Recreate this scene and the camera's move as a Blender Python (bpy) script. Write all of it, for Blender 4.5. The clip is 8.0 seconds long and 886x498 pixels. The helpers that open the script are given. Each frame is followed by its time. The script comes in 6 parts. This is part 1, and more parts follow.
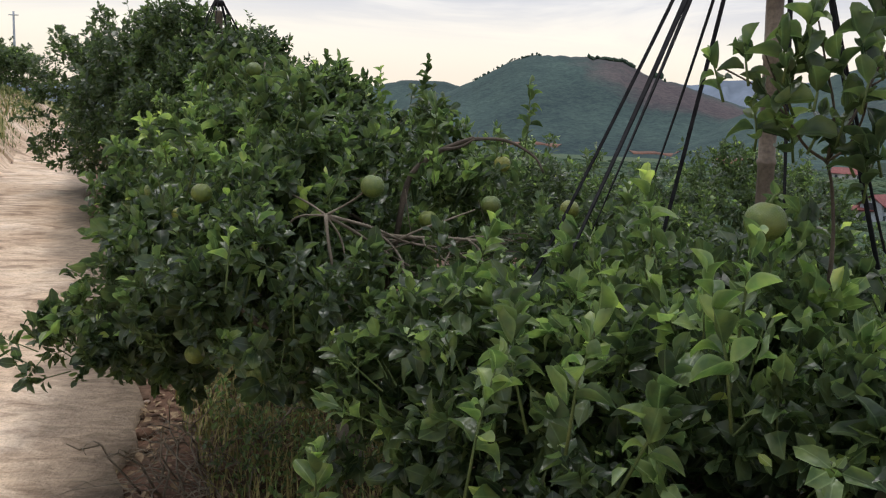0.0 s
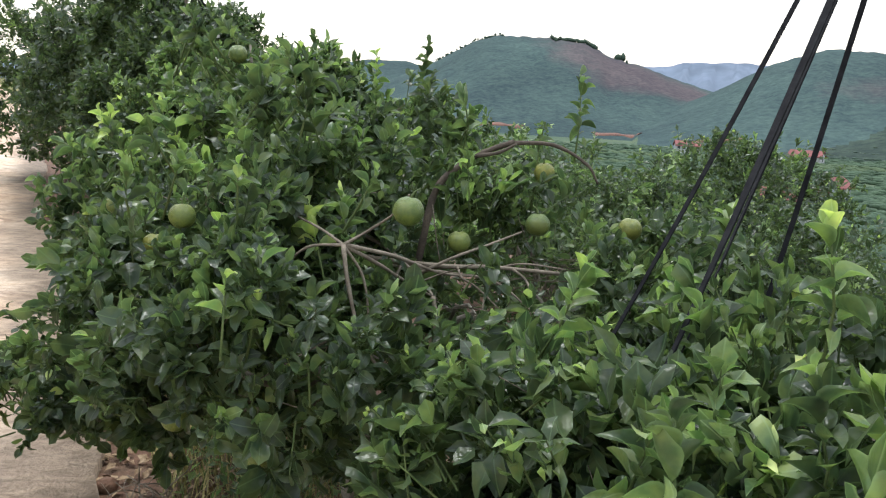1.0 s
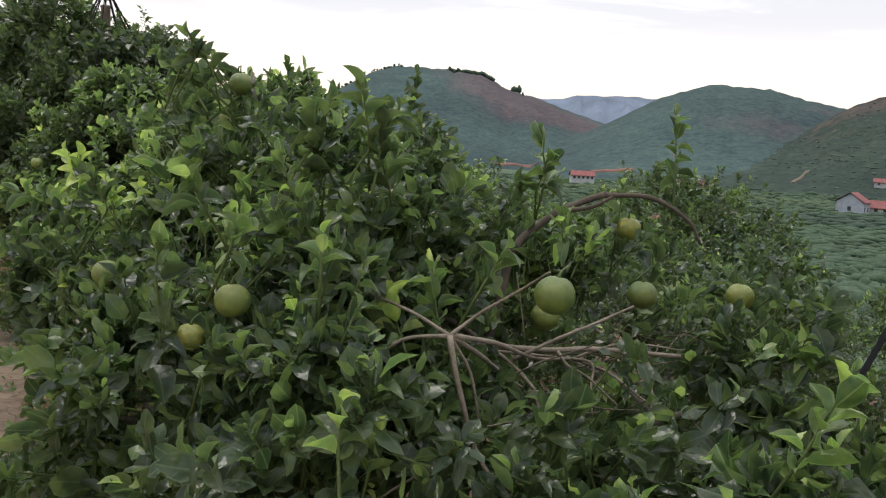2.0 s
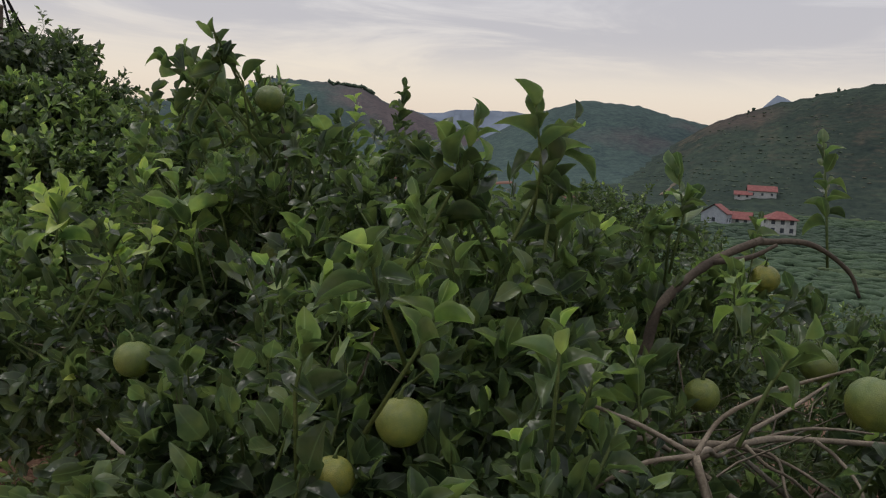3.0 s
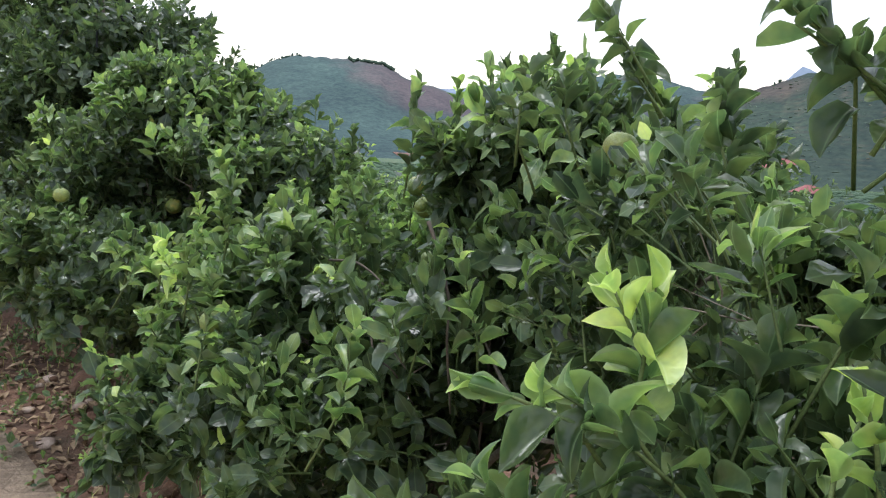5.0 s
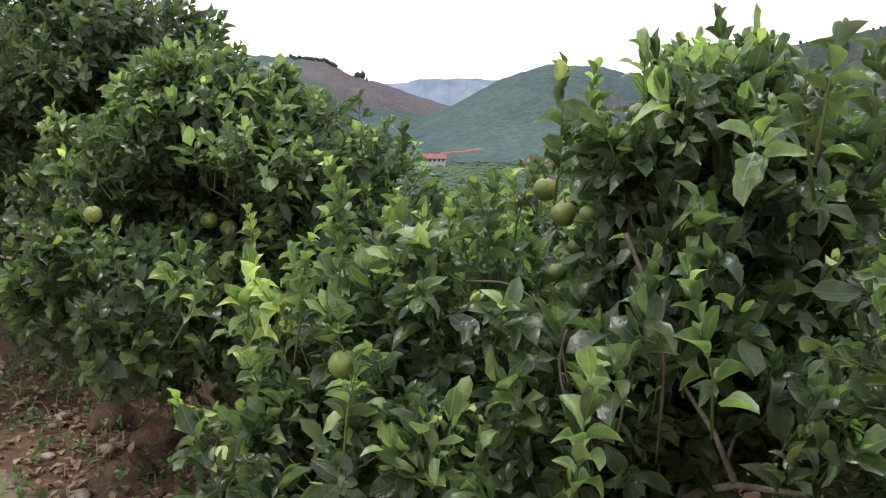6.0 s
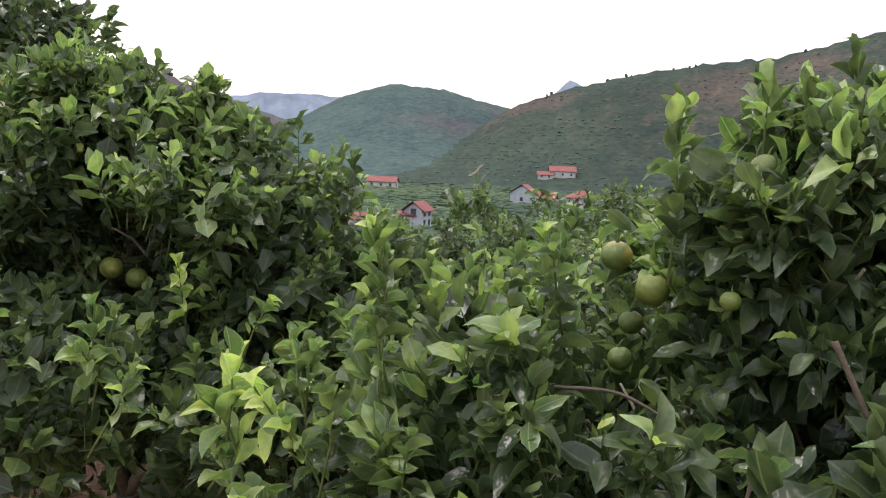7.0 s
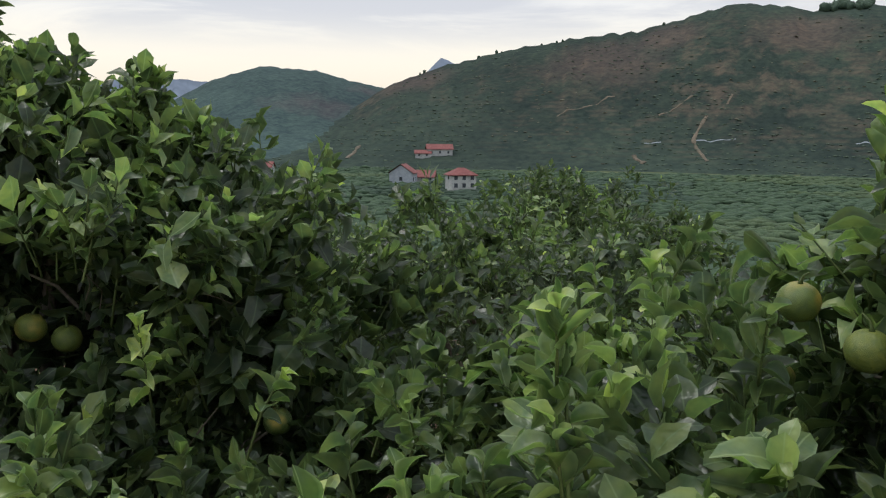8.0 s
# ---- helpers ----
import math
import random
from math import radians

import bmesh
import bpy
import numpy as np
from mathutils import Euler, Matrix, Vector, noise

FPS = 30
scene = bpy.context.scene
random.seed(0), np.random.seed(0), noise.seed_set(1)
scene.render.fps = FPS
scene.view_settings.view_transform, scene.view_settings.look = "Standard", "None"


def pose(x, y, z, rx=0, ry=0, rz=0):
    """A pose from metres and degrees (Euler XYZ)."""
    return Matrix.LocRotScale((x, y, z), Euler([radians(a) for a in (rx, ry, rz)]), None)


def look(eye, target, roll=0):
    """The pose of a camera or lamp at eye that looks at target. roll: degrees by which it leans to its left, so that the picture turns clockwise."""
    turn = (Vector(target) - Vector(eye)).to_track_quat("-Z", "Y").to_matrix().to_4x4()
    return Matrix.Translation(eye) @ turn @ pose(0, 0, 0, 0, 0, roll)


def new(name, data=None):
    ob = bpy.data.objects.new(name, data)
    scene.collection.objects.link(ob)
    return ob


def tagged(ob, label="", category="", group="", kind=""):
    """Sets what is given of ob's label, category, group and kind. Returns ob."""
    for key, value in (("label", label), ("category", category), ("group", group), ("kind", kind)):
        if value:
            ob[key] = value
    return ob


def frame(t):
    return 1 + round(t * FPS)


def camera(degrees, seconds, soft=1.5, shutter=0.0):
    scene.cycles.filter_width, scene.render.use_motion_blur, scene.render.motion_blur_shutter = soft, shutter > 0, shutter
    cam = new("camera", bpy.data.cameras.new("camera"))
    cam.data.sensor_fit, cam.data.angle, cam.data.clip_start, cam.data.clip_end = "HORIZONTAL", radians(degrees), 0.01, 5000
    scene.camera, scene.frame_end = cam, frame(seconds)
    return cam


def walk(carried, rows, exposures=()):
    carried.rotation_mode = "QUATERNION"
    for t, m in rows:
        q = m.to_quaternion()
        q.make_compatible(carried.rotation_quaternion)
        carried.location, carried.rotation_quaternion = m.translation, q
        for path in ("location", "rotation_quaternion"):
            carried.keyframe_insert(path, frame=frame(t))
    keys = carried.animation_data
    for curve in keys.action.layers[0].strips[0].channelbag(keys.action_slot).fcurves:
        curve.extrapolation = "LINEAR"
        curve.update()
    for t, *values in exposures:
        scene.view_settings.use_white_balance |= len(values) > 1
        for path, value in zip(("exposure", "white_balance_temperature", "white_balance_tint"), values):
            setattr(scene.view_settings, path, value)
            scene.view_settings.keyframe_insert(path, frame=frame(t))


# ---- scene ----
PATH = [
    (0, (0.0, 0.0, 1.5), (0.001, 1.979, 1.212), 2.5),
    (0.5, (0.0, 0.326, 1.572), (-0.037, 2.299, 1.251), 2.0),
    (1, (-0.226, 0.596, 1.552), (-0.135, 2.566, 1.223), 2.9),
    (1.5, (-0.452, 0.828, 1.561), (-0.214, 2.793, 1.271), 3.2),
    (1.7, (-0.523, 0.953, 1.558), (-0.265, 2.917, 1.288), 3.0),
    (2.8, (-1.022, 1.599, 1.601), (-0.458, 3.506, 1.395), 4.0),
    (3, (-1.065, 1.725, 1.581), (-0.473, 3.624, 1.379), 3.4),
    (3.5, (-1.164, 2.066, 1.626), (-0.564, 3.963, 1.417), 2.9),
    (4, (-1.398, 2.351, 1.597), (-0.766, 4.234, 1.359), 3.9),
    (4.2, (-1.483, 2.5, 1.62), (-0.831, 4.375, 1.373), 3.7),
    (4.5, (-1.617, 2.611, 1.599), (-0.976, 4.489, 1.346), 3.0),
    (5, (-1.788, 2.973, 1.614), (-1.242, 4.88, 1.354), 2.8),
    (5.2, (-1.881, 3.106, 1.6), (-1.348, 5.016, 1.337), 3.1),
    (6.3, (-2.252, 3.707, 1.613), (-1.514, 5.548, 1.351), 0.4),
    (6.5, (-2.284, 3.868, 1.635), (-1.482, 5.684, 1.386), 1.1),
    (7, (-2.402, 4.269, 1.654), (-1.401, 5.987, 1.437), 2.8),
    (7.5, (-2.423, 4.648, 1.761), (-1.236, 6.246, 1.561), 0.7),
    (8, (-2.429, 4.998, 1.711), (-1.199, 6.554, 1.456), 0.6),
]
EXPOSURES = [(0, 0.14, 6240, 11), (0.5, 0.6, 6300, 10), (1, 0.97, 5980, 8), (1.5, 0.8, 6300, 12), (1.7, 0.75, 6350, 12), (2.8, -0.26, 6500, 12),
             (3, -0.26, 6500, 13), (3.5, -0.08, 6500, 11), (4, 0.1, 6450, 10), (4.5, 0.68, 6350, 11), (5, 1.10, 5820, 10), (5.2, 1.08, 5880, 10),
             (6.3, 1.07, 6450, 13), (6.5, 1.09, 6450, 13), (7, 0.98, 6500, 16), (7.5, 0.42, 6450, 14), (8, 0.14, 6180, 9)]
cam = camera(55.3, 8.0, soft=1.2)
walk(cam, [(t, look(eye, target, roll)) for t, eye, target, roll in PATH],
     exposures=EXPOSURES)

# ---- world and sun: an overcast evening, warm and bright low over the hills ----
world = bpy.data.worlds.new("sky")
scene.world = world
world.use_nodes = True
wt = world.node_tree
wt.nodes.clear()


def add(tree, kind, **inputs):
    """A node with its inputs set, a link where the value is a socket."""
    n = tree.nodes.new(kind)
    for key, value in inputs.items():
        s = n.inputs[int(key[1:])] if key[0] == "i" and key[1:].isdigit() else n.inputs[key.replace("_", " ")]
        if isinstance(value, bpy.types.NodeSocket):
            tree.links.new(value, s)
        else:
            s.default_value = value
    return n


def ramp(tree, fac, stops, smooth=False):
    n = tree.nodes.new("ShaderNodeValToRGB")
    if smooth:
        n.color_ramp.interpolation = "EASE"
    els = n.color_ramp.elements
    while len(els) < len(stops):
        els.new(0.5)
    for e, (p, c) in zip(els, stops):
        e.position, e.color = p, (*c, 1) if len(c) == 3 else c
    tree.links.new(fac, n.inputs[0])
    return n.outputs[0]


def mix(tree, fac, a, b, kind="MIX"):
    n = tree.nodes.new("ShaderNodeMix")
    n.data_type, n.blend_type = "RGBA", kind
    for s, v in ((n.inputs[0], fac), (n.inputs[6], a), (n.inputs[7], b)):
        if isinstance(v, bpy.types.NodeSocket):
            tree.links.new(v, s)
        elif s.type == "RGBA":
            s.default_value = (*v, 1)
        else:
            s.default_value = v
    return n.outputs[2]


SUN_ELEVATION, SUN_TURN = radians(72), radians(-30)
sky = wt.nodes.new("ShaderNodeTexSky")
sky.sky_type, sky.sun_disc = "NISHITA", False
sky.sun_elevation, sky.sun_rotation = SUN_ELEVATION, SUN_TURN
clear = add(wt, "ShaderNodeVectorMath", i0=sky.outputs[0], i1=(0.10, 0.10, 0.10))
clear.operation = "MULTIPLY"
where = wt.nodes.new("ShaderNodeTexCoord").outputs["Generated"]
axes = add(wt, "ShaderNodeSeparateXYZ", i0=where)
# cloud deck: cream at the skyline, pale grey overhead
deck = ramp(wt, axes.outputs[2], [(0.0, (0.98, 0.80, 0.62)), (0.06, (1.06, 0.91, 0.73)), (0.10, (1.14, 1.02, 0.83)), (0.145, (0.98, 0.93, 0.86)),
                                  (0.22, (0.90, 0.91, 0.94)), (0.40, (1.05, 1.08, 1.13)), (0.65, (1.35, 1.38, 1.43)), (1.0, (1.65, 1.68, 1.74))])
flat = add(wt, "ShaderNodeMapping", i0=where)
flat.inputs["Scale"].default_value = (1.0, 1.0, 7.0)
cloud = add(wt, "ShaderNodeTexNoise", Vector=flat.outputs[0], Scale=3.0, Detail=6.0, Roughness=0.6, Distortion=0.6)
bars = ramp(wt, cloud.outputs[0], [(0.36, (0, 0, 0)), (0.58, (1, 1, 1))], True)
high = ramp(wt, axes.outputs[2], [(0.075, (0, 0, 0)), (0.155, (1, 1, 1))], True)
amount = add(wt, "ShaderNodeMath", i0=bars, i1=high)
amount.operation = "MULTIPLY"
half = add(wt, "ShaderNodeMath", i0=amount.outputs[0], i1=0.75)
half.operation = "MULTIPLY"
clouded = mix(wt, half.outputs[0], deck, (0.65, 0.64, 0.67))
both = mix(wt, 0.12, clouded, clear.outputs[0])
back = add(wt, "ShaderNodeBackground", Color=both, Strength=0.95)
wt.links.new(back.outputs[0], wt.nodes.new("ShaderNodeOutputWorld").inputs[0])

sun = new("sun", bpy.data.lights.new("sun", "SUN"))
sun.data.energy, sun.data.angle, sun.data.color = 1.4, radians(24), (1.0, 0.95, 0.86)
sun.matrix_world = look((-8, 14, 50), (0, 0, 0))


# ---- materials ----
def material(name, rough=0.6, spec=0.4):
    """An empty principled material; returns it, its tree and its shader."""
    m = bpy.data.materials.new(name)
    m.use_nodes = True
    t = m.node_tree
    p = t.nodes["Principled BSDF"]
    p.inputs["Roughness"].default_value = rough
    p.inputs["Specular IOR Level"].default_value = spec
    return m, t, p


def bump(t, p, height, strength, distance):
    b = add(t, "ShaderNodeBump", Height=height, Strength=strength, Distance=distance)
    t.links.new(b.outputs[0], p.inputs["Normal"])


def noise_of(t, scale, detail=4.0, rough=0.55, vector=None, distortion=0.0):
    n = add(t, "ShaderNodeTexNoise", Scale=scale, Detail=detail, Roughness=rough, Distortion=distortion)
    if vector is None:
        vector = t.nodes.new("ShaderNodeTexCoord").outputs["Object"]
    t.links.new(vector, n.inputs["Vector"])
    return n.outputs[0]


def leaf_material(name, dark, light, vein, rough, see_through, glow=(1.45, 1.70, 0.95)):
    """A citrus leaf: each blade its own tone, a pale midrib along the middle, faint side veins, light passing through it."""
    m, t, p = material(name, rough, 0.42)
    geometry = t.nodes.new("ShaderNodeNewGeometry")
    rand, where = geometry.outputs["Random Per Island"], geometry.outputs["Position"]
    other = add(t, "ShaderNodeObjectInfo").outputs["Random"]
    pick = add(t, "ShaderNodeMath", i0=rand, i1=other)
    pick.operation = "ADD"
    pick = add(t, "ShaderNodeMath", i0=pick.outputs[0])
    pick.operation = "FRACT"
    tone = ramp(t, pick.outputs[0], [(0.0, dark), (0.55, [0.62 * a + 0.38 * b for a, b in zip(dark, light)]), (0.85, [0.3 * a + 0.7 * b for a, b in zip(dark, light)]), (1.0, light)])
    uv = t.nodes.new("ShaderNodeUVMap").outputs[0]
    u = add(t, "ShaderNodeSeparateXYZ", i0=uv)
    off = add(t, "ShaderNodeMath", i0=u.outputs[0], i1=0.5)
    off.operation = "SUBTRACT"
    off2 = add(t, "ShaderNodeMath", i0=off.outputs[0])
    off2.operation = "ABSOLUTE"
    rib = ramp(t, off2.outputs[0], [(0.0, (0.7, 0.7, 0.7)), (0.05, (0, 0, 0))])
    slant = add(t, "ShaderNodeMath", i0=off2.outputs[0], i1=-0.7)
    slant.operation = "MULTIPLY"
    along = add(t, "ShaderNodeMath", i0=u.outputs[1], i1=slant.outputs[0])
    along.operation = "ADD"
    line = add(t, "ShaderNodeMath", i0=along.outputs[0], i1=52.0)
    line.operation = "MULTIPLY"
    wave = add(t, "ShaderNodeMath", i0=line.outputs[0])
    wave.operation = "SINE"
    spots = ramp(t, noise_of(t, 60.0, 3.0, vector=where), [(0.35, (0.93, 0.93, 0.93)), (0.65, (1.06, 1.06, 1.06))])
    base = mix(t, 1.0, tone, spots, "MULTIPLY")
    # blotches of yellower green and a paler rim; partly uneven light put into colour
    base = mix(t, 1.0, base, ramp(t, noise_of(t, 26.0, 2.0, vector=where), [(0.35, (0.74, 0.82, 0.84)), (0.65, (1.36, 1.22, 0.98))]), "MULTIPLY")
    base = mix(t, ramp(t, off2.outputs[0], [(0.40, (0, 0, 0)), (0.5, (0.45, 0.45, 0.45))]), base, vein)
    col = mix(t, rib, base, vein)
    t.links.new(col, p.inputs["Base Color"])
    t.links.new(ramp(t, pick.outputs[0], [(0.0, (rough - 0.06,) * 3), (0.4, (rough + 0.1,) * 3), (0.7, (rough - 0.04,) * 3), (1.0, (rough + 0.14,) * 3)]), p.inputs["Roughness"])
    # blades buckled between the veins
    buckle = add(t, "ShaderNodeMath", i0=wave.outputs[0], i1=0.005, i2=noise_of(t, 42.0, 2.0, vector=where))
    buckle.operation = "MULTIPLY_ADD"
    bump(t, p, buckle.outputs[0], 0.36, 0.012)
    lum = add(t, "ShaderNodeBsdfTranslucent", Color=mix(t, 1.0, col, glow, "MULTIPLY"))
    sh = add(t, "ShaderNodeMixShader", i0=see_through, i1=p.outputs[0], i2=lum.outputs[0])
    t.links.new(sh.outputs[0], t.nodes["Material Output"].inputs[0])
    return m


LEAF_OLD = leaf_material("old_leaf", (0.031, 0.048, 0.028), (0.077, 0.112, 0.059), (0.102, 0.154, 0.080), 0.23, 0.46, (2.1, 2.2, 1.35))
LEAF_MID = leaf_material("grown_leaf", (0.057, 0.086, 0.042), (0.143, 0.197, 0.091), (0.172, 0.246, 0.125), 0.26, 0.45, (1.6, 1.8, 1.15))
LEAF_NEW = leaf_material("young_leaf", (0.088, 0.142, 0.056), (0.27, 0.355, 0.165), (0.32, 0.41, 0.205), 0.33, 0.42)
LEAF_PALE = leaf_material("pale_young_leaf", (0.22, 0.31, 0.09), (0.50, 0.58, 0.25), (0.50, 0.57, 0.28), 0.36, 0.40)
LEAVES = (LEAF_OLD, LEAF_MID, LEAF_NEW, LEAF_PALE)


def two_tone(name, a, b, scale, rough=0.85, spec=0.25, relief=0.3, depth=0.01, fine=None, c=None, place="Object"):
    """A rough natural surface: broad patches of a and b, a finer grain over them, relief from both."""
    m, t, p = material(name, rough, spec)
    v = t.nodes.new("ShaderNodeTexCoord").outputs[place]
    big = noise_of(t, scale, 5.0, 0.6, v)
    small = noise_of(t, fine or scale * 14, 4.0, 0.6, v)
    stops = [(0.35, a), (0.65, b)] if c is None else [(0.3, a), (0.5, b), (0.7, c)]
    col = mix(t, 1.0, ramp(t, big, stops), ramp(t, small, [(0.3, (0.68, 0.68, 0.68)), (0.7, (1.25, 1.25, 1.25))]), "MULTIPLY")
    t.links.new(col, p.inputs["Base Color"])
    h = add(t, "ShaderNodeMath", i0=big, i1=small)
    h.operation = "ADD"
    bump(t, p, h.outputs[0], relief, depth)
    return m


BARK = two_tone("grey_bark", (0.13, 0.11, 0.085), (0.26, 0.235, 0.19), 9.0, depth=0.004)
BROWN_BARK = two_tone("brown_bark", (0.058, 0.046, 0.036), (0.115, 0.092, 0.070), 14.0, depth=0.003)
TWIG = two_tone("green_twig", (0.06, 0.095, 0.03), (0.12, 0.15, 0.05), 20.0, 0.6, depth=0.001)
DEADWOOD = two_tone("bare_twig", (0.12, 0.098, 0.072), (0.26, 0.218, 0.168), 16.0, depth=0.003)
SOIL = two_tone("red_soil", (0.075, 0.045, 0.03), (0.15, 0.082, 0.052), 1.7, relief=0.8, depth=0.03, fine=30.0, c=(0.07, 0.058, 0.038))
GRASS_BANK = two_tone("dry_grass_ground", (0.15, 0.16, 0.05), (0.25, 0.22, 0.08), 0.9, relief=0.8, depth=0.05, fine=24.0)
BAMBOO = two_tone("weathered_bamboo", (0.12, 0.092, 0.074), (0.22, 0.175, 0.14), 7.0, 0.55, depth=0.002)
STRAP = two_tone("black_strap", (0.008, 0.008, 0.010), (0.020, 0.020, 0.023), 30.0, 0.75, 0.12, depth=0.001)
VALLEY = two_tone("valley_green", (0.032, 0.060, 0.032), (0.050, 0.084, 0.042), 0.02, relief=0.5, depth=1.0, fine=0.35, c=(0.085, 0.095, 0.04))
ROOF = two_tone("red_roof_tile", (0.16, 0.050, 0.048), (0.23, 0.085, 0.078), 0.9, 0.7, relief=0.2, depth=0.05)
GREY_WALL = two_tone("blue_grey_rendered_wall", (0.30, 0.33, 0.38), (0.40, 0.43, 0.48), 0.5, 0.8, relief=0.1, depth=0.01)
RENDER_WALL = two_tone("white_rendered_wall", (0.36, 0.37, 0.37), (0.47, 0.48, 0.48), 0.5, 0.8, relief=0.1, depth=0.01)
GLASS_DARK = two_tone("dark_window", (0.03, 0.04, 0.05), (0.06, 0.07, 0.09), 0.5, 0.2, 0.5)
EARTH = two_tone("orange_earth", (0.12, 0.062, 0.046), (0.18, 0.092, 0.064), 0.06, relief=0.3, depth=0.3)


def fruit_material(name, blush_amount):
    """Green peel with fine pores, olive mottling and a yellow to orange blush on one cheek."""
    m, t, p = material(name, 0.40, 0.45)
    rnd = add(t, "ShaderNodeObjectInfo").outputs["Random"]
    v = t.nodes.new("ShaderNodeTexCoord").outputs["Object"]
    shift = add(t, "ShaderNodeMath", i0=rnd, i1=37.0)
    shift.operation = "MULTIPLY"
    own = add(t, "ShaderNodeVectorMath", i0=v, i1=shift.outputs[0])
    own.operation = "ADD"
    own = own.outputs[0]
    tone = ramp(t, rnd, [(0.0, (0.082, 0.125, 0.032)), (0.5, (0.115, 0.160, 0.038)), (0.85, (0.155, 0.190, 0.042)), (1.0, (0.22, 0.230, 0.048))])
    tone = mix(t, 1.0, tone, ramp(t, noise_of(t, 2.6, 4.0, 0.6, own), [(0.35, (0.74, 0.80, 0.82)), (0.68, (1.25, 1.14, 0.95))]), "MULTIPLY")
    cheek = ramp(t, noise_of(t, 0.55, 2.0, 0.5, own), [(0.46, (0, 0, 0)), (0.68, (1, 1, 1))], True)
    blush = add(t, "ShaderNodeMath", i0=cheek, i1=blush_amount)
    blush.operation = "MULTIPLY"
    tone = mix(t, blush.outputs[0], tone, (0.42, 0.31, 0.06))
    specks = ramp(t, noise_of(t, 24.0, 2.0, 0.5, own), [(0.30, (0.80, 0.84, 0.80)), (0.60, (1.05, 1.05, 1.05))])
    t.links.new(mix(t, 1.0, tone, specks, "MULTIPLY"), p.inputs["Base Color"])
    bump(t, p, noise_of(t, 34.0, 2.0, 0.5, own), 0.30, 0.03)
    return m


PEEL, RIPE_PEEL = fruit_material("green_orange_peel", 0.12), fruit_material("ripening_orange_peel", 0.8)


def road_material():
    m, t, p = material("muddy_concrete", 0.75, 0.3)
    v = t.nodes.new("ShaderNodeTexCoord").outputs["Object"]
    big = noise_of(t, 0.9, 6.0, 0.62, v, 0.6)
    streak = add(t, "ShaderNodeMapping", i0=v)
    streak.inputs["Scale"].default_value = (0.9, 1.9, 1.0)
    worn = noise_of(t, 2.2, 6.0, 0.65, streak.outputs[0], 1.0)
    grit = noise_of(t, 55.0, 3.0, 0.6, v)
    a = ramp(t, big, [(0.35, (0.43, 0.31, 0.21)), (0.55, (0.60, 0.47, 0.35)), (0.72, (0.69, 0.58, 0.47))])
    b = ramp(t, worn, [(0.36, (0.52, 0.46, 0.42)), (0.50, (1.0, 0.97, 0.94)), (0.7, (1.18, 1.16, 1.12))])
    c = mix(t, 1.0, mix(t, 1.0, a, b, "MULTIPLY"), ramp(t, grit, [(0.3, (0.8, 0.8, 0.8)), (0.7, (1.15, 1.15, 1.15))]), "MULTIPLY")
    lumps = noise_of(t, 8.0, 5.0, 0.7, streak.outputs[0], 0.8)
    c = mix(t, 1.0, c, ramp(t, lumps, [(0.34, (0.66, 0.62, 0.58)), (0.47, (0.98, 0.97, 0.96)), (0.68, (1.14, 1.13, 1.12))]), "MULTIPLY")
    side = add(t, "ShaderNodeVectorMath", i0=v, i1=(0.917, 0.40, 0.0))
    side.operation = "DOT_PRODUCT"
    spread = add(t, "ShaderNodeMath", i0=noise_of(t, 1.6, 6.0, 0.65, v, 0.5), i1=0.9)
    spread.operation = "MULTIPLY"
    reach = add(t, "ShaderNodeMath", i0=side.outputs["Value"], i1=spread.outputs[0])
    reach.operation = "ADD"
    mud = ramp(t, reach.outputs[0], [(0.08, (0, 0, 0)), (0.46, (0.9, 0.9, 0.9))], True)
    c = mix(t, mud, c, mix(t, ramp(t, lumps, [(0.38, (0, 0, 0)), (0.62, (1, 1, 1))]), (0.15, 0.112, 0.080), (0.30, 0.228, 0.165)))
    t.links.new(c, p.inputs["Base Color"])
    h = add(t, "ShaderNodeMath", i0=lumps, i1=grit)
    h.operation = "ADD"
    bump(t, p, h.outputs[0], 0.55, 0.02)
    return m


ROAD = road_material()


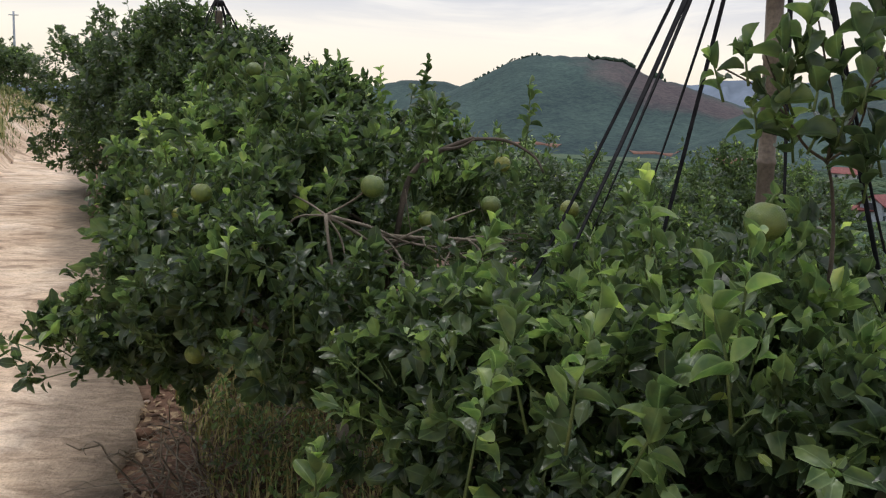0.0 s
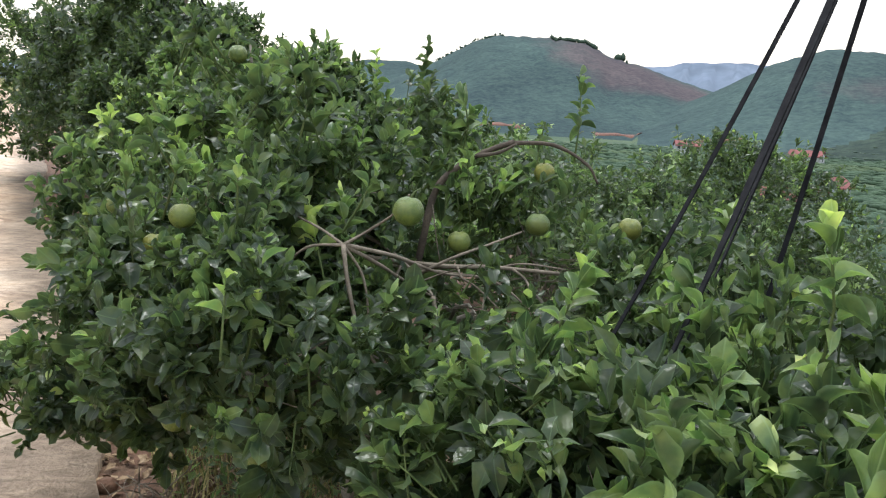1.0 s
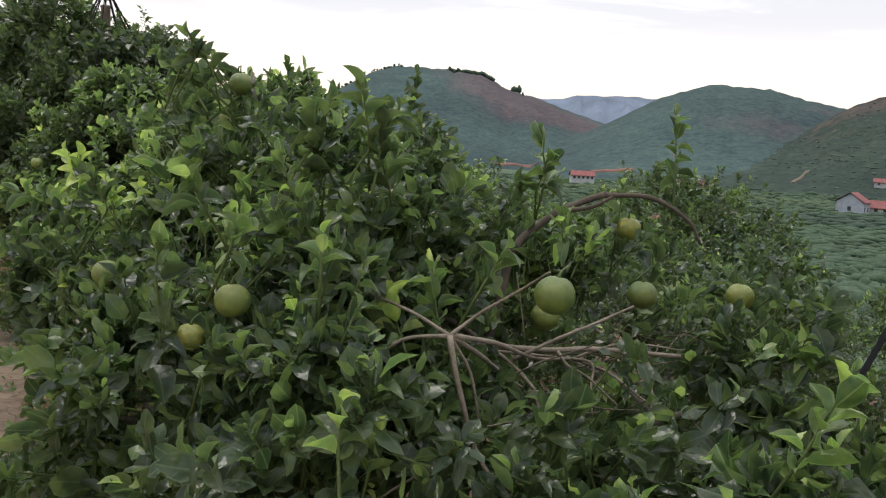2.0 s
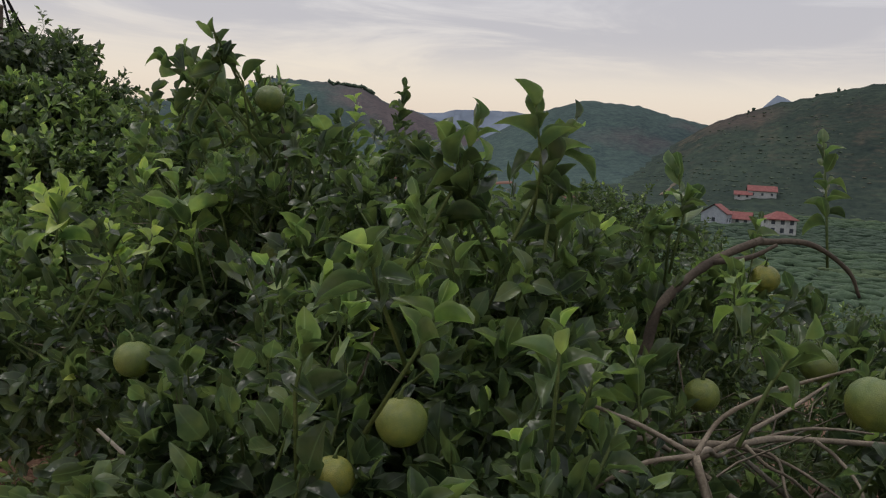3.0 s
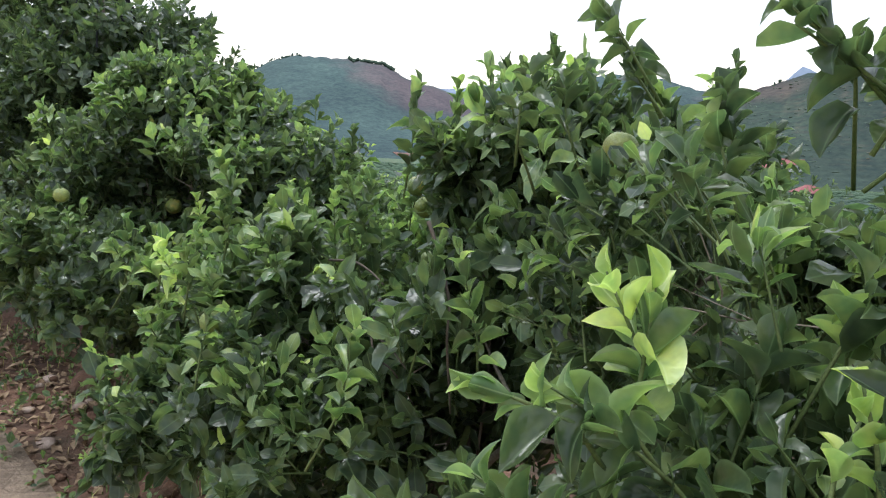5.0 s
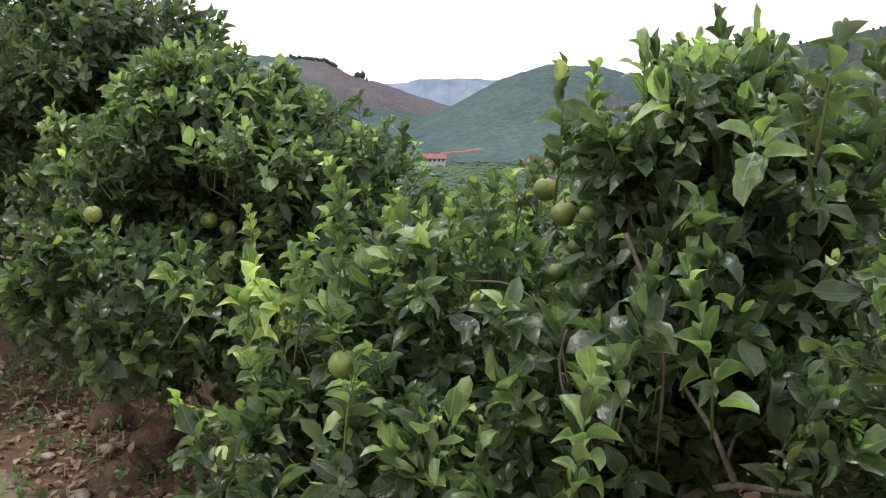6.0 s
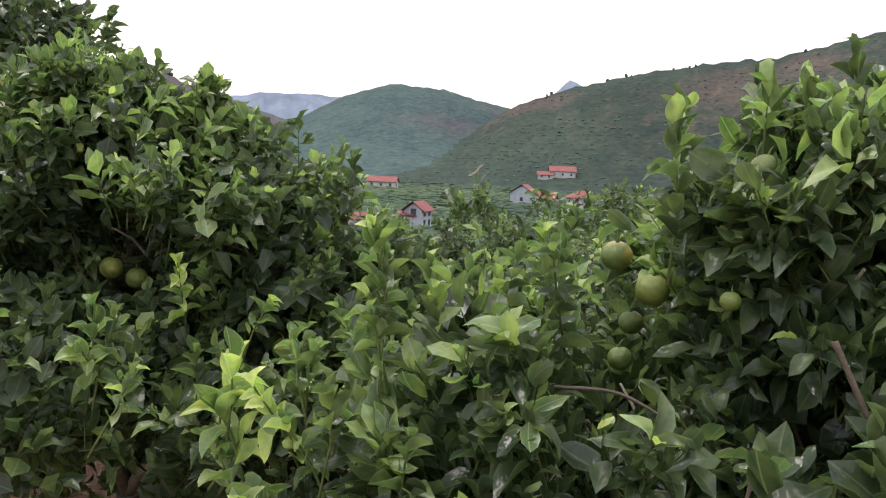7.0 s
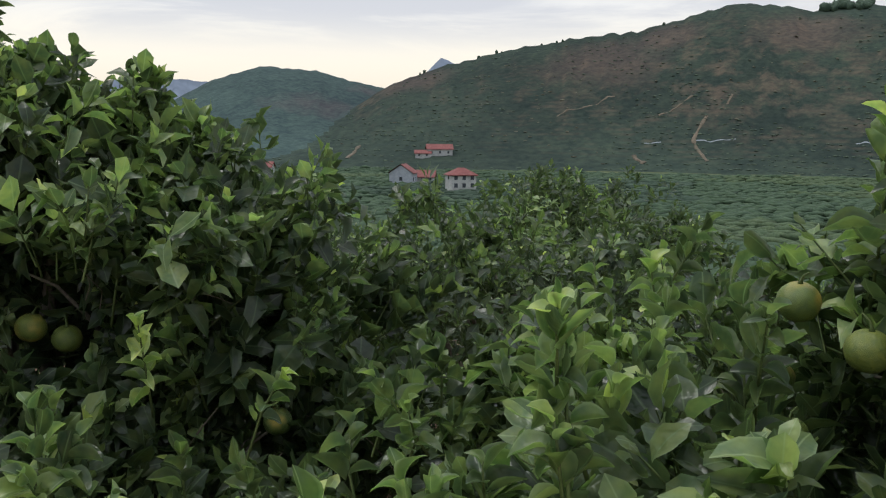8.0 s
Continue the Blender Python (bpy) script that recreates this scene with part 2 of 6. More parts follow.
def hill_material(name, green, dark, bare, patches, terraces=0.0):
    """A far slope: woods mottled in two tones, bare reddish cuttings and, if asked, terrace lines that follow the
    height.
    """
    m, t, p = material(name, 0.95, 0.05)
    v = t.nodes.new("ShaderNodeTexCoord").outputs["Object"]
    big = noise_of(t, 0.006, 5.0, 0.55, v)
    fine = noise_of(t, 0.09, 5.0, 0.7, v)
    wood = mix(t, ramp(t, fine, [(0.35, (0, 0, 0)), (0.65, (1, 1, 1))]), dark, green)
    col = wood
    for place, radius in patches:
        far = add(t, "ShaderNodeVectorMath", i0=v, i1=place)
        far.operation = "DISTANCE"
        ragged = add(t, "ShaderNodeMath", i0=noise_of(t, 0.02, 4.0, 0.6, v), i1=radius * 1.2)
        ragged.operation = "MULTIPLY"
        edge = add(t, "ShaderNodeMath", i0=far.outputs["Value"], i1=ragged.outputs[0])
        edge.operation = "ADD"
        edge = add(t, "ShaderNodeMath", i0=edge.outputs[0], i1=radius * 2.0)
        edge.operation = "DIVIDE"
        col = mix(t, ramp(t, edge.outputs[0], [(0.50, (0.85, 0.85, 0.85)), (0.80, (0, 0, 0))]), col, bare)
    col = mix(t, 1.0, col, ramp(t, big, [(0.35, (0.80, 0.80, 0.84)), (0.65, (1.18, 1.18, 1.14))]), "MULTIPLY")
    col = mix(t, 1.0, col, ramp(t, noise_of(t, 0.03, 5.0, 0.7, v, 0.8), [(0.3, (0.80, 0.82, 0.86)), (0.7, (1.18, 1.16, 1.10))]), "MULTIPLY")
    if terraces:  # the steep faces between the terraces show bare earth, broken by weeds
        up = add(t, "ShaderNodeSeparateXYZ", i0=t.nodes.new("ShaderNodeNewGeometry").outputs["Normal"]).outputs[2]
        steep = ramp(t, up, [(0.80, (terraces, terraces, terraces)), (0.915, (0, 0, 0))])
        gaps = ramp(t, noise_of(t, 0.055, 5.0, 0.7, v), [(0.46, (0.0, 0.0, 0.0)), (0.60, (1, 1, 1))])
        both_ = add(t, "ShaderNodeMath", i0=steep, i1=gaps)
        both_.operation = "MULTIPLY"
        col = mix(t, both_.outputs[0], col, (0.128, 0.098, 0.076))
    # single trees as a fine mottle, drawn out along the slope
    drawn = add(t, "ShaderNodeMapping", i0=v)
    drawn.inputs["Scale"].default_value = (1.0, 1.0, 2.2)
    col = mix(t, 1.0, col, ramp(t, noise_of(t, 0.22, 3.0, 0.6, drawn.outputs[0]), [(0.36, (0.80, 0.82, 0.85)), (0.62, (1.16, 1.15, 1.10))]), "MULTIPLY")
    t.links.new(col, p.inputs["Base Color"])
    bump(t, p, fine, 0.35, 3.0)
    return m


# hill colours bluer and greyer: the haze of distance is put into them
HILL_A = hill_material("hazed_wooded_hill", (0.055, 0.083, 0.079), (0.041, 0.063, 0.066), (0.086, 0.071, 0.077),
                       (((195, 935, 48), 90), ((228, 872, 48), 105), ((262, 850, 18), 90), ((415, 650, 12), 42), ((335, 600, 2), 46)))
HILL_B = hill_material("terraced_hill", (0.042, 0.058, 0.046), (0.032, 0.047, 0.041), (0.079, 0.067, 0.060), (((470, 420, 60), 55), ((560, 320, 75), 45), ((395, 540, 40), 40), ((520, 400, 75), 30)), 0.6)
# haze over the far range is put into this pale blue colour
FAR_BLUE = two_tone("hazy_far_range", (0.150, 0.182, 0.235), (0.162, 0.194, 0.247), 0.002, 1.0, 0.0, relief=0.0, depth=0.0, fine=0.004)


# ---- helpers for meshes ----
def part(name, bm, mat, parent, label=""):
    """Links a bmesh or a mesh as one object under a thing or a part."""
    if isinstance(bm, bmesh.types.BMesh):
        me = bpy.data.meshes.new(name)
        bm.to_mesh(me)
        bm.free()
    else:
        me = bm
    if mat and not me.materials:
        me.materials.append(mat)
    ob = new(name, me)
    if parent:
        ob.parent = parent
    if label:
        ob["label"] = label
    return ob


def mesh_of(name, verts, faces, mats, slots=None, uvs=None, smooth=True):
    """A mesh from arrays: faces is a list of (n, k) index arrays, all with k corners."""
    me = bpy.data.meshes.new(name)
    verts = np.asarray(verts, np.float32)
    loops = np.concatenate([f.ravel() for f in faces]).astype(np.int32)
    sizes = np.concatenate([np.full(len(f), f.shape[1]) for f in faces]).astype(np.int32)
    me.vertices.add(len(verts))
    me.vertices.foreach_set("co", verts.ravel())
    me.loops.add(len(loops))
    me.loops.foreach_set("vertex_index", loops)
    me.polygons.add(len(sizes))
    me.polygons.foreach_set("loop_start", np.concatenate([[0], np.cumsum(sizes)[:-1]]).astype(np.int32))
    if slots is not None:
        me.polygons.foreach_set("material_index", np.asarray(slots, np.int32))
    me.polygons.foreach_set("use_smooth", np.full(len(sizes), smooth))
    if uvs is not None:
        me.uv_layers.new(name="UVMap").data.foreach_set("uv", np.asarray(uvs, np.float32)[loops].ravel())
    for m in mats:
        me.materials.append(m)
    me.update()
    me.validate()
    return me


def tube(bm, points, radii, sides=6):
    """A tapered tube through points, closed at both ends, added to bm."""
    points = [Vector(p) for p in points]
    rings, side = [], None
    for i, p in enumerate(points):
        way = (points[min(i + 1, len(points) - 1)] - points[max(i - 1, 0)]).normalized()
        side = (way.orthogonal() if side is None else side - way * side.dot(way)).normalized()
        up = way.cross(side)
        rings.append([bm.verts.new(p + radii[i] * (math.cos(a) * side + math.sin(a) * up))
                      for a in (2 * math.pi * k / sides for k in range(sides))])
    for a, b in zip(rings, rings[1:]):
        for k in range(sides):
            bm.faces.new((a[k], a[(k + 1) % sides], b[(k + 1) % sides], b[k])).smooth = True
    bm.faces.new(rings[0][::-1])
    bm.faces.new(rings[-1])
    return bm


def curve(points, n=5):
    """A smooth line through the points, with n steps from one to the next."""
    p = [Vector(q) for q in points]
    p = [2 * p[0] - p[1]] + p + [2 * p[-1] - p[-2]]
    out = []
    for a, b, c, d in zip(p, p[1:], p[2:], p[3:]):
        for i in range(n):
            s = i / n
            out.append(0.5 * (2 * b + (c - a) * s + (2 * a - 5 * b + 4 * c - d) * s * s + (3 * b - a - 3 * c + d) * s ** 3))
    return out + [p[-2]]


def bough(tree, points, start, end, mat, label=""):
    """A smooth, slightly knotty branch through points of the world."""
    pts = [q - tree.location for q in curve(points)]
    rad = [(start + (end - start) * i / (len(pts) - 1)) * (1 + 0.14 * math.sin(i * 2.3 + len(pts)) * math.sin(i * 1.1 + points[0][0] * 40)) for i in range(len(pts))]
    return part("branch", tube(bmesh.new(), pts, rad, 7), mat, tree, label)


def bowed(a, b, sag, n=5, wob=0.0, rng=random):
    """Points from a to b that bow upwards by sag in the middle, with a little wander."""
    a, b = Vector(a), Vector(b)
    out = []
    for i in range(n):
        s = i / (n - 1)
        w = Vector([rng.uniform(-wob, wob) for _ in range(3)]) if 0 < i < n - 1 else Vector()
        out.append(a.lerp(b, s) + Vector((0, 0, sag * 4 * s * (1 - s))) + w)
    return out


def blade(stations, columns, fold, bend, width=0.46, wave=0.0, twist=0.0, cup=0.0):
    """One leaf of length 1 along +y, its face towards +z: pointed oval, folded along the midrib and bent back; with its uv."""
    verts, uvs, rows = [], [], []
    for i in range(stations + 1):
        s = i / stations
        w = 0.5 * width * (math.sin(math.pi * min(1, s ** 0.92)) ** 0.62 if 0 < s < 1 else 0)
        a = bend * s
        y, z = (math.sin(a) / bend, -(1 - math.cos(a)) / bend) if abs(bend) > 1e-3 else (s, 0)
        n = 1 if w == 0 else columns
        row = []
        for k in range(n):
            c = 0 if n == 1 else 2 * k / (n - 1) - 1
            row.append(len(verts))
            px, pz = c * w * math.cos(fold), abs(c) ** 1.4 * w * math.sin(fold) + cup * w * c * c + wave * w * math.sin(9 * s + 2 * c) * abs(c)
            tw = twist * (s - 0.3)
            verts.append((px * math.cos(tw) - pz * math.sin(tw), y, z + px * math.sin(tw) + pz * math.cos(tw)))
            uvs.append((0.5 + 0.5 * c * (1 if n > 1 else 0), s))
        rows.append(row)
    tris, quads = [], []
    for a, b in zip(rows, rows[1:]):
        if len(a) == 1:
            tris += [(a[0], b[k + 1], b[k]) for k in range(len(b) - 1)]
        elif len(b) == 1:
            tris += [(a[k], a[k + 1], b[0]) for k in range(len(a) - 1)]
        else:
            quads += [(a[k], a[k + 1], b[k + 1], b[k]) for k in range(len(a) - 1)]
    return np.array(verts), np.array(uvs), np.array(tris), np.array(quads).reshape(-1, 4)


def turned(way, face):
    """Rotations, one a row, that carry +y to way and +z towards face."""
    y = way / np.linalg.norm(way, axis=1, keepdims=True)
    x = np.cross(y, face)
    x /= np.linalg.norm(x, axis=1, keepdims=True) + 1e-9
    return np.stack([x, y, np.cross(x, y)], -1)


def leaves_mesh(name, places, turns, sizes, slots, shapes, rng):
    """All the leaves of a crown in one mesh."""
    verts, uvs, f3, f4, s3, s4, base = [], [], [], [], [], [], 0
    kinds = rng.integers(0, len(shapes), len(places))
    for k, (v, uv, tri, quad) in enumerate(shapes):
        on = kinds == k
        n = int(on.sum())
        if not n:
            continue
        w = np.einsum("nij,vj->nvi", turns[on], v) * sizes[on][:, None, None] + places[on][:, None]
        first = base + np.arange(n)[:, None, None] * len(v)
        verts.append(w.reshape(-1, 3))
        uvs.append(np.tile(uv, (n, 1)))
        f3.append((tri[None] + first).reshape(-1, 3))
        s3.append(np.repeat(slots[on], len(tri)))
        if len(quad):
            f4.append((quad[None] + first).reshape(-1, 4))
            s4.append(np.repeat(slots[on], len(quad)))
        base += n * len(v)
    faces = [np.concatenate(f3)] + ([np.concatenate(f4)] if f4 else [])
    return mesh_of(name, np.concatenate(verts), faces, LEAVES, np.concatenate(s3 + s4), np.concatenate(uvs))


# fold, backward bend, width, wave of the rim and twist of the leaf forms
FORMS = ((0.45, 0.6, 0.52, 0.2, 0.5), (0.30, 1.0, 0.56, -0.3, -0.7), (0.95, 0.4, 0.56, 0.1, 0.3), (0.55, -0.8, 0.52, 0.25, -0.4), (0.7, 1.7, 0.50, 0.2, 0.9),
         (0.35, -0.3, 0.60, -0.2, 0.6), (0.8, 0.9, 0.46, 0.3, -0.9), (0.2, 0.3, 0.58, 0.35, 0.2), (1.1, 2.3, 0.54, 0.2, 1.1), (0.9, -1.5, 0.54, 0.3, -1.0))
NEAR_SHAPES = [blade(4, 3, f, b, 1.12 * w, v, tw) for f, b, w, v, tw in FORMS]
MIDDLE_SHAPES = [blade(3, 3, f, b, 1.18 * w, v, tw) for f, b, w, v, tw in FORMS]
FAR_SHAPES = [blade(2, 3, f, b, 0.60, 0.0, tw) for f, b, tw in ((0.45, 0.6, 0.5), (0.3, 1.1, -0.6), (0.6, -0.4, 0.4), (0.2, 0.3, -0.9))]


# the camera's way in plan, round which the crowns are kept clear
CAMERA_WAY = [(0.3, -1.5), (0.0, 0.3), (-0.5, 0.95), (-1.1, 1.75), (-1.6, 2.6), (-2.25, 3.7), (-2.45, 5.0), (-2.9, 6.5)]


def off_camera_way(xy):
    """Distance in plan from the camera's way."""
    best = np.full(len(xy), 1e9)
    for a, b in zip(CAMERA_WAY, CAMERA_WAY[1:]):
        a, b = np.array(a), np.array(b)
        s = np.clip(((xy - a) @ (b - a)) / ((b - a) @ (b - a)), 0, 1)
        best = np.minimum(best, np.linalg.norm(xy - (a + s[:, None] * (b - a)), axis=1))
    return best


def sprays(places, axes_, rng, leaf, per, stem):
    """Leaves set spirally round the ends of many twigs. Returns places, rotations and sizes of the leaves."""
    n = len(places)
    k = np.tile(np.arange(per), n)
    i = np.repeat(np.arange(n), per)
    ax = axes_[i]
    side = np.cross(ax, rng.normal(size=(n, 3))[i] + 1e-3)
    side /= np.linalg.norm(side, axis=1, keepdims=True)
    other = np.cross(ax, side)
    turn = k * 2.4 + rng.uniform(0, 6.28, n)[i] + rng.normal(0, 0.25, len(i))
    out = np.cos(turn)[:, None] * side + np.sin(turn)[:, None] * other
    s = (k + 0.5) / per
    lean = np.radians(68 - 48 * s) + rng.normal(0, 0.36, len(i))
    way = np.cos(lean)[:, None] * ax + np.sin(lean)[:, None] * out
    way[:, 2] -= rng.uniform(-0.25, 0.55, len(i))
    face = ax * np.sin(lean)[:, None] - out * np.cos(lean)[:, None] + (0, 0, 0.35) + rng.normal(0, 0.24, (len(i), 3))
    size = leaf * (0.45 + 0.85 * rng.uniform(0, 1, len(i)) ** 0.8) * (1.08 - 0.30 * s) * rng.uniform(0.75, 1.25, n)[i]
    at = places[i] + ax * (s * stem)[:, None] + out * 0.008
    return at, turned(way, face), size, i


def make_tree(name, at, lobes, seed, label, leaf=0.068, per=10, young=0.12, grown=0.42, shapes=NEAR_SHAPES, dense=0.5, hollows=(), fruit=(),
              group="orange trees of the orchard", trunk=0.05, clear=0.5, tips=0.35, part_leaves=0.75, pits=0, bunch=0.75, rise=0.5):
    """A citrus bush: trunk, limbs, leafy twigs bunched at the ends of boughs over an uneven crown. lobes: (x, y, z, rx,
    ry, rz, twigs) clumps of the crown;
    hollows: (x, y, z, r) bare places in it, mostly cut along the camera's lines of sight."""
    rng = np.random.default_rng(seed)
    pr = random.Random(seed)
    tree = tagged(new(name), label, "tree", group)
    tree.location = at
    foot = np.array(at)
    ps, os_, ds, bs, boughs = [], [], [], [], 0
    for x, y, z, rx, ry, rz, n in lobes:
        c, semi = np.array([x, y, z]), np.array([rx, ry, rz])
        d = rng.normal(size=(n, 3))
        d /= np.linalg.norm(d, axis=1, keepdims=True)
        # most twigs gather round the ends of boughs, the rest fill in between
        ends = d[:max(8, n // 13)]
        own = rng.integers(0, len(ends), n)
        wide = 0.078 / float(semi.mean())
        reach = np.clip(rng.normal(0.0, 0.09, len(ends)), -0.18, 0.16)
        bunched = rng.random(n) < bunch
        d = np.where(bunched[:, None], ends[own] + rng.normal(0, wide, (n, 3)), d)
        d /= np.linalg.norm(d, axis=1, keepdims=True)
        lump = np.where(bunched, reach[own], -0.10)
        for f in (2.5, 4.5, 8.0):
            for _ in range(3):
                w = rng.normal(size=3) * f
                lump += np.cos(d @ w + rng.uniform(0, 6.28)) * 0.12
        lump = np.clip(lump, -0.34, 0.20)
        depth = 1 - np.where(bunched, 0.6, 1.0) * dense * rng.uniform(0, 1, n) ** 1.5
        ps.append(c + d * semi * ((1 + lump) * depth)[:, None])
        o = d / semi
        os_.append(o / np.linalg.norm(o, axis=1, keepdims=True))
        ds.append(depth)
        bs.append(boughs + own)
        boughs += len(ends)
    p, o, depth = np.concatenate(ps), np.concatenate(os_), np.concatenate(ds)
    n = len(p)
    ax = 0.7 * o + np.array([0, 0, rise]) + rng.normal(0, 0.42, (n, 3))
    ax /= np.linalg.norm(ax, axis=1, keepdims=True)
    away = off_camera_way(p[:, :2])
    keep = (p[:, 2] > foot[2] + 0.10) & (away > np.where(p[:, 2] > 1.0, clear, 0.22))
    road = min((np.array(w) for w in CAMERA_WAY), key=lambda w: np.hypot(*(w - foot[:2]))) - foot[:2]
    unseen = ((o[:, :2] @ (road / np.hypot(*road)) < -0.25) & (o[:, 2] < 0.5)) | (o[:, 2] < -0.45)  # thinner on sides turned away from the camera's way, and underneath
    keep &= ~unseen | (rng.random(n) < 0.4)
    gaps = list(hollows)
    for q in fruit:  # leaves cut away between a fruit and the camera's way, so it shows
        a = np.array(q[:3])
        near = sorted((np.array(w) for w in CAMERA_WAY), key=lambda w: abs(np.hypot(*(w - a[:2])) - 2.0))[:2 if part_leaves >= 1 else 1]
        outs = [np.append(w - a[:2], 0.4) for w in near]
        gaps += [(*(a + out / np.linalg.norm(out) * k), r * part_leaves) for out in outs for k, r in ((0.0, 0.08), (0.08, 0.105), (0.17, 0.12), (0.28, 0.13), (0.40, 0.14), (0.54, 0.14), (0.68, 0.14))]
    for k in range(pits):  # shaded pits between the leafy boughs
        q = p[int(rng.integers(n))]
        gaps.append((*q, rng.uniform(0.08, 0.15)))
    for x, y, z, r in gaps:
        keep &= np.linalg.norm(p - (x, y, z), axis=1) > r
    p, ax, depth = p[keep] - foot, ax[keep], depth[keep]
    stem = leaf * 1.35
    lp, lt, ls, who = sprays(p, ax, rng, leaf, per, stem)
    # twigs of one bough are mostly of one age
    bough_ = np.concatenate(bs)[keep]
    luck, luck2 = (np.where(rng.random(len(p)) < 0.8, rng.random(boughs)[bough_], rng.random(len(p))) for _ in range(2))
    # lighter leaves kept to the upper outside; top light is partly put into tone
    new_growth = luck < young * (0.2 + 1.4 * (depth > 0.86)) * (0.15 + 1.35 * (o[keep][:, 2] > 0.25))
    mid = luck2 < grown
    slot = np.where(new_growth, 2, np.where(mid, 1, 0))[who]
    slot = np.where((rng.random(len(slot)) < 0.25) & (slot > 0), slot - 1, slot)
    # small pale leaves at the ends of the outer twigs
    end = (np.tile(np.arange(per), len(p)) >= per - 2) & ((rng.random(len(p)) < tips) & (depth > 0.8) & (o[keep][:, 2] > -0.1))[who]
    slot, ls = np.where(end, np.where(rng.random(len(slot)) < 0.3, 3, 2), slot), np.where(end, ls * 0.72, ls)
    part("crown", leaves_mesh("crown", lp, lt, ls, slot, shapes, rng), None, tree)["kind"] = "stuff"
    # the twigs that carry them: three-sided stems from inside the crown
    cen = np.array([np.mean([b[i] for b in lobes]) for i in range(3)]) - foot
    inner = p - ax * 0.04 - (p - cen) * 0.04
    tip = p + ax * stem
    side = np.cross(ax, (0.3, 0.5, 0.8))
    side /= np.linalg.norm(side, axis=1, keepdims=True)
    other = np.cross(ax, side)
    ring = []
    for q, r in ((inner, 0.0032), (tip, 0.0014)):
        for a in (0, 2.1, 4.2):
            ring.append(q + r * (math.cos(a) * side + math.sin(a) * other))
    ring = np.stack(ring, 1)
    quad = np.array([(0, 1, 4, 3), (1, 2, 5, 4), (2, 0, 3, 5)])
    faces = (quad[None] + np.arange(len(p))[:, None, None] * 6).reshape(-1, 4)
    part("brushwood", mesh_of("brushwood", ring.reshape(-1, 3), [faces], [TWIG]), None, tree)["kind"] = "stuff"
    if pits:  # dry twigs inside the crown
        m = 26 * pits
        at_ = p[rng.integers(0, len(p), m)]
        a = cen + (at_ - cen) * rng.uniform(0.45, 0.95, (m, 1))
        b = a + rng.normal(0, 0.07, (m, 3)) + (at_ - cen) * 0.10
        mid_ = (a + b) / 2 + rng.normal(0, 0.012, (m, 3))
        way = (b - a) / np.linalg.norm(b - a, axis=1, keepdims=True)
        s1 = np.cross(way, (0.2, 0.6, 0.7))
        s1 /= np.linalg.norm(s1, axis=1, keepdims=True)
        s2 = np.cross(way, s1)
        rr = rng.uniform(0.0012, 0.0032, (m, 1))
        ring = np.stack([q + rr * w * (math.cos(t_) * s1 + math.sin(t_) * s2) for q, w in ((a, 1.0), (mid_, 0.8), (b, 0.5)) for t_ in (0, 2.1, 4.2)], 1)
        quad = np.array([(i + j, i + (j + 1) % 3, i + 3 + (j + 1) % 3, i + 3 + j) for i in (0, 3) for j in range(3)])
        faces = (quad[None] + np.arange(m)[:, None, None] * 9).reshape(-1, 4)
        part("dead_brushwood", mesh_of("dead_brushwood", ring.reshape(-1, 3), [faces], [DEADWOOD]), None, tree, "fine dry grey twigs")["kind"] = "stuff"
    # trunk and limbs
    fork = Vector((pr.uniform(-.05, .05), pr.uniform(-.05, .05), 0.30))
    part("trunk", tube(bmesh.new(), [(0, 0, -0.1), (0.01, 0, 0.02), fork * 0.6, fork], [trunk * 1.3, trunk * 1.1, trunk, trunk * 0.9], 9), BARK, tree)
    for k in range(max(6, 2 * len(lobes))):
        x, y, z, rx, ry, rz, _ = lobes[k % len(lobes)]
        a = k * 2.4 + pr.uniform(-0.3, 0.3)
        e = Vector((x + math.cos(a) * rx * 0.55, y + math.sin(a) * ry * 0.55, z + rz * pr.uniform(-0.1, 0.5))) - Vector(at)
        pts = bowed(fork, e, 0.08, 6, 0.03, pr)
        bm = tube(bmesh.new(), pts, [trunk * 0.5 * (1 - 0.8 * i / 5) + 0.003 for i in range(6)], 6)
        for _ in range(3):
            b = pts[pr.randint(2, 4)]
            g = b + Vector((pr.uniform(-.25, .25), pr.uniform(-.25, .25), pr.uniform(0.05, 0.25)))
            tube(bm, bowed(b, g, 0.03, 4, 0.015, pr), [0.009, 0.007, 0.005, 0.003], 5)
        part("branch", bm, BARK, tree)
    return tree


# single leaves, three forms in three ages, for the shoots that stand out
HERO = {}
for age, mat_ in enumerate(LEAVES):
    for k, (f, b, w, v) in enumerate(((0.30, 0.55, 0.56, 0.14), (0.15, 1.05, 0.62, 0.22), (0.60, 0.25, 0.58, 0.10), (0.3, -0.55, 0.60, 0.18), (0.5, 1.5, 0.55, 0.2), (0.8, 0.5, 0.5, 0.12))):
        vs, uv, tri, quad = blade(8, 5, f, b, 1.06 * w, v, 0.6 * (-1) ** k, 0.6)
        HERO[age, k] = mesh_of("leaf", vs, [tri, quad], [mat_], None, uv)


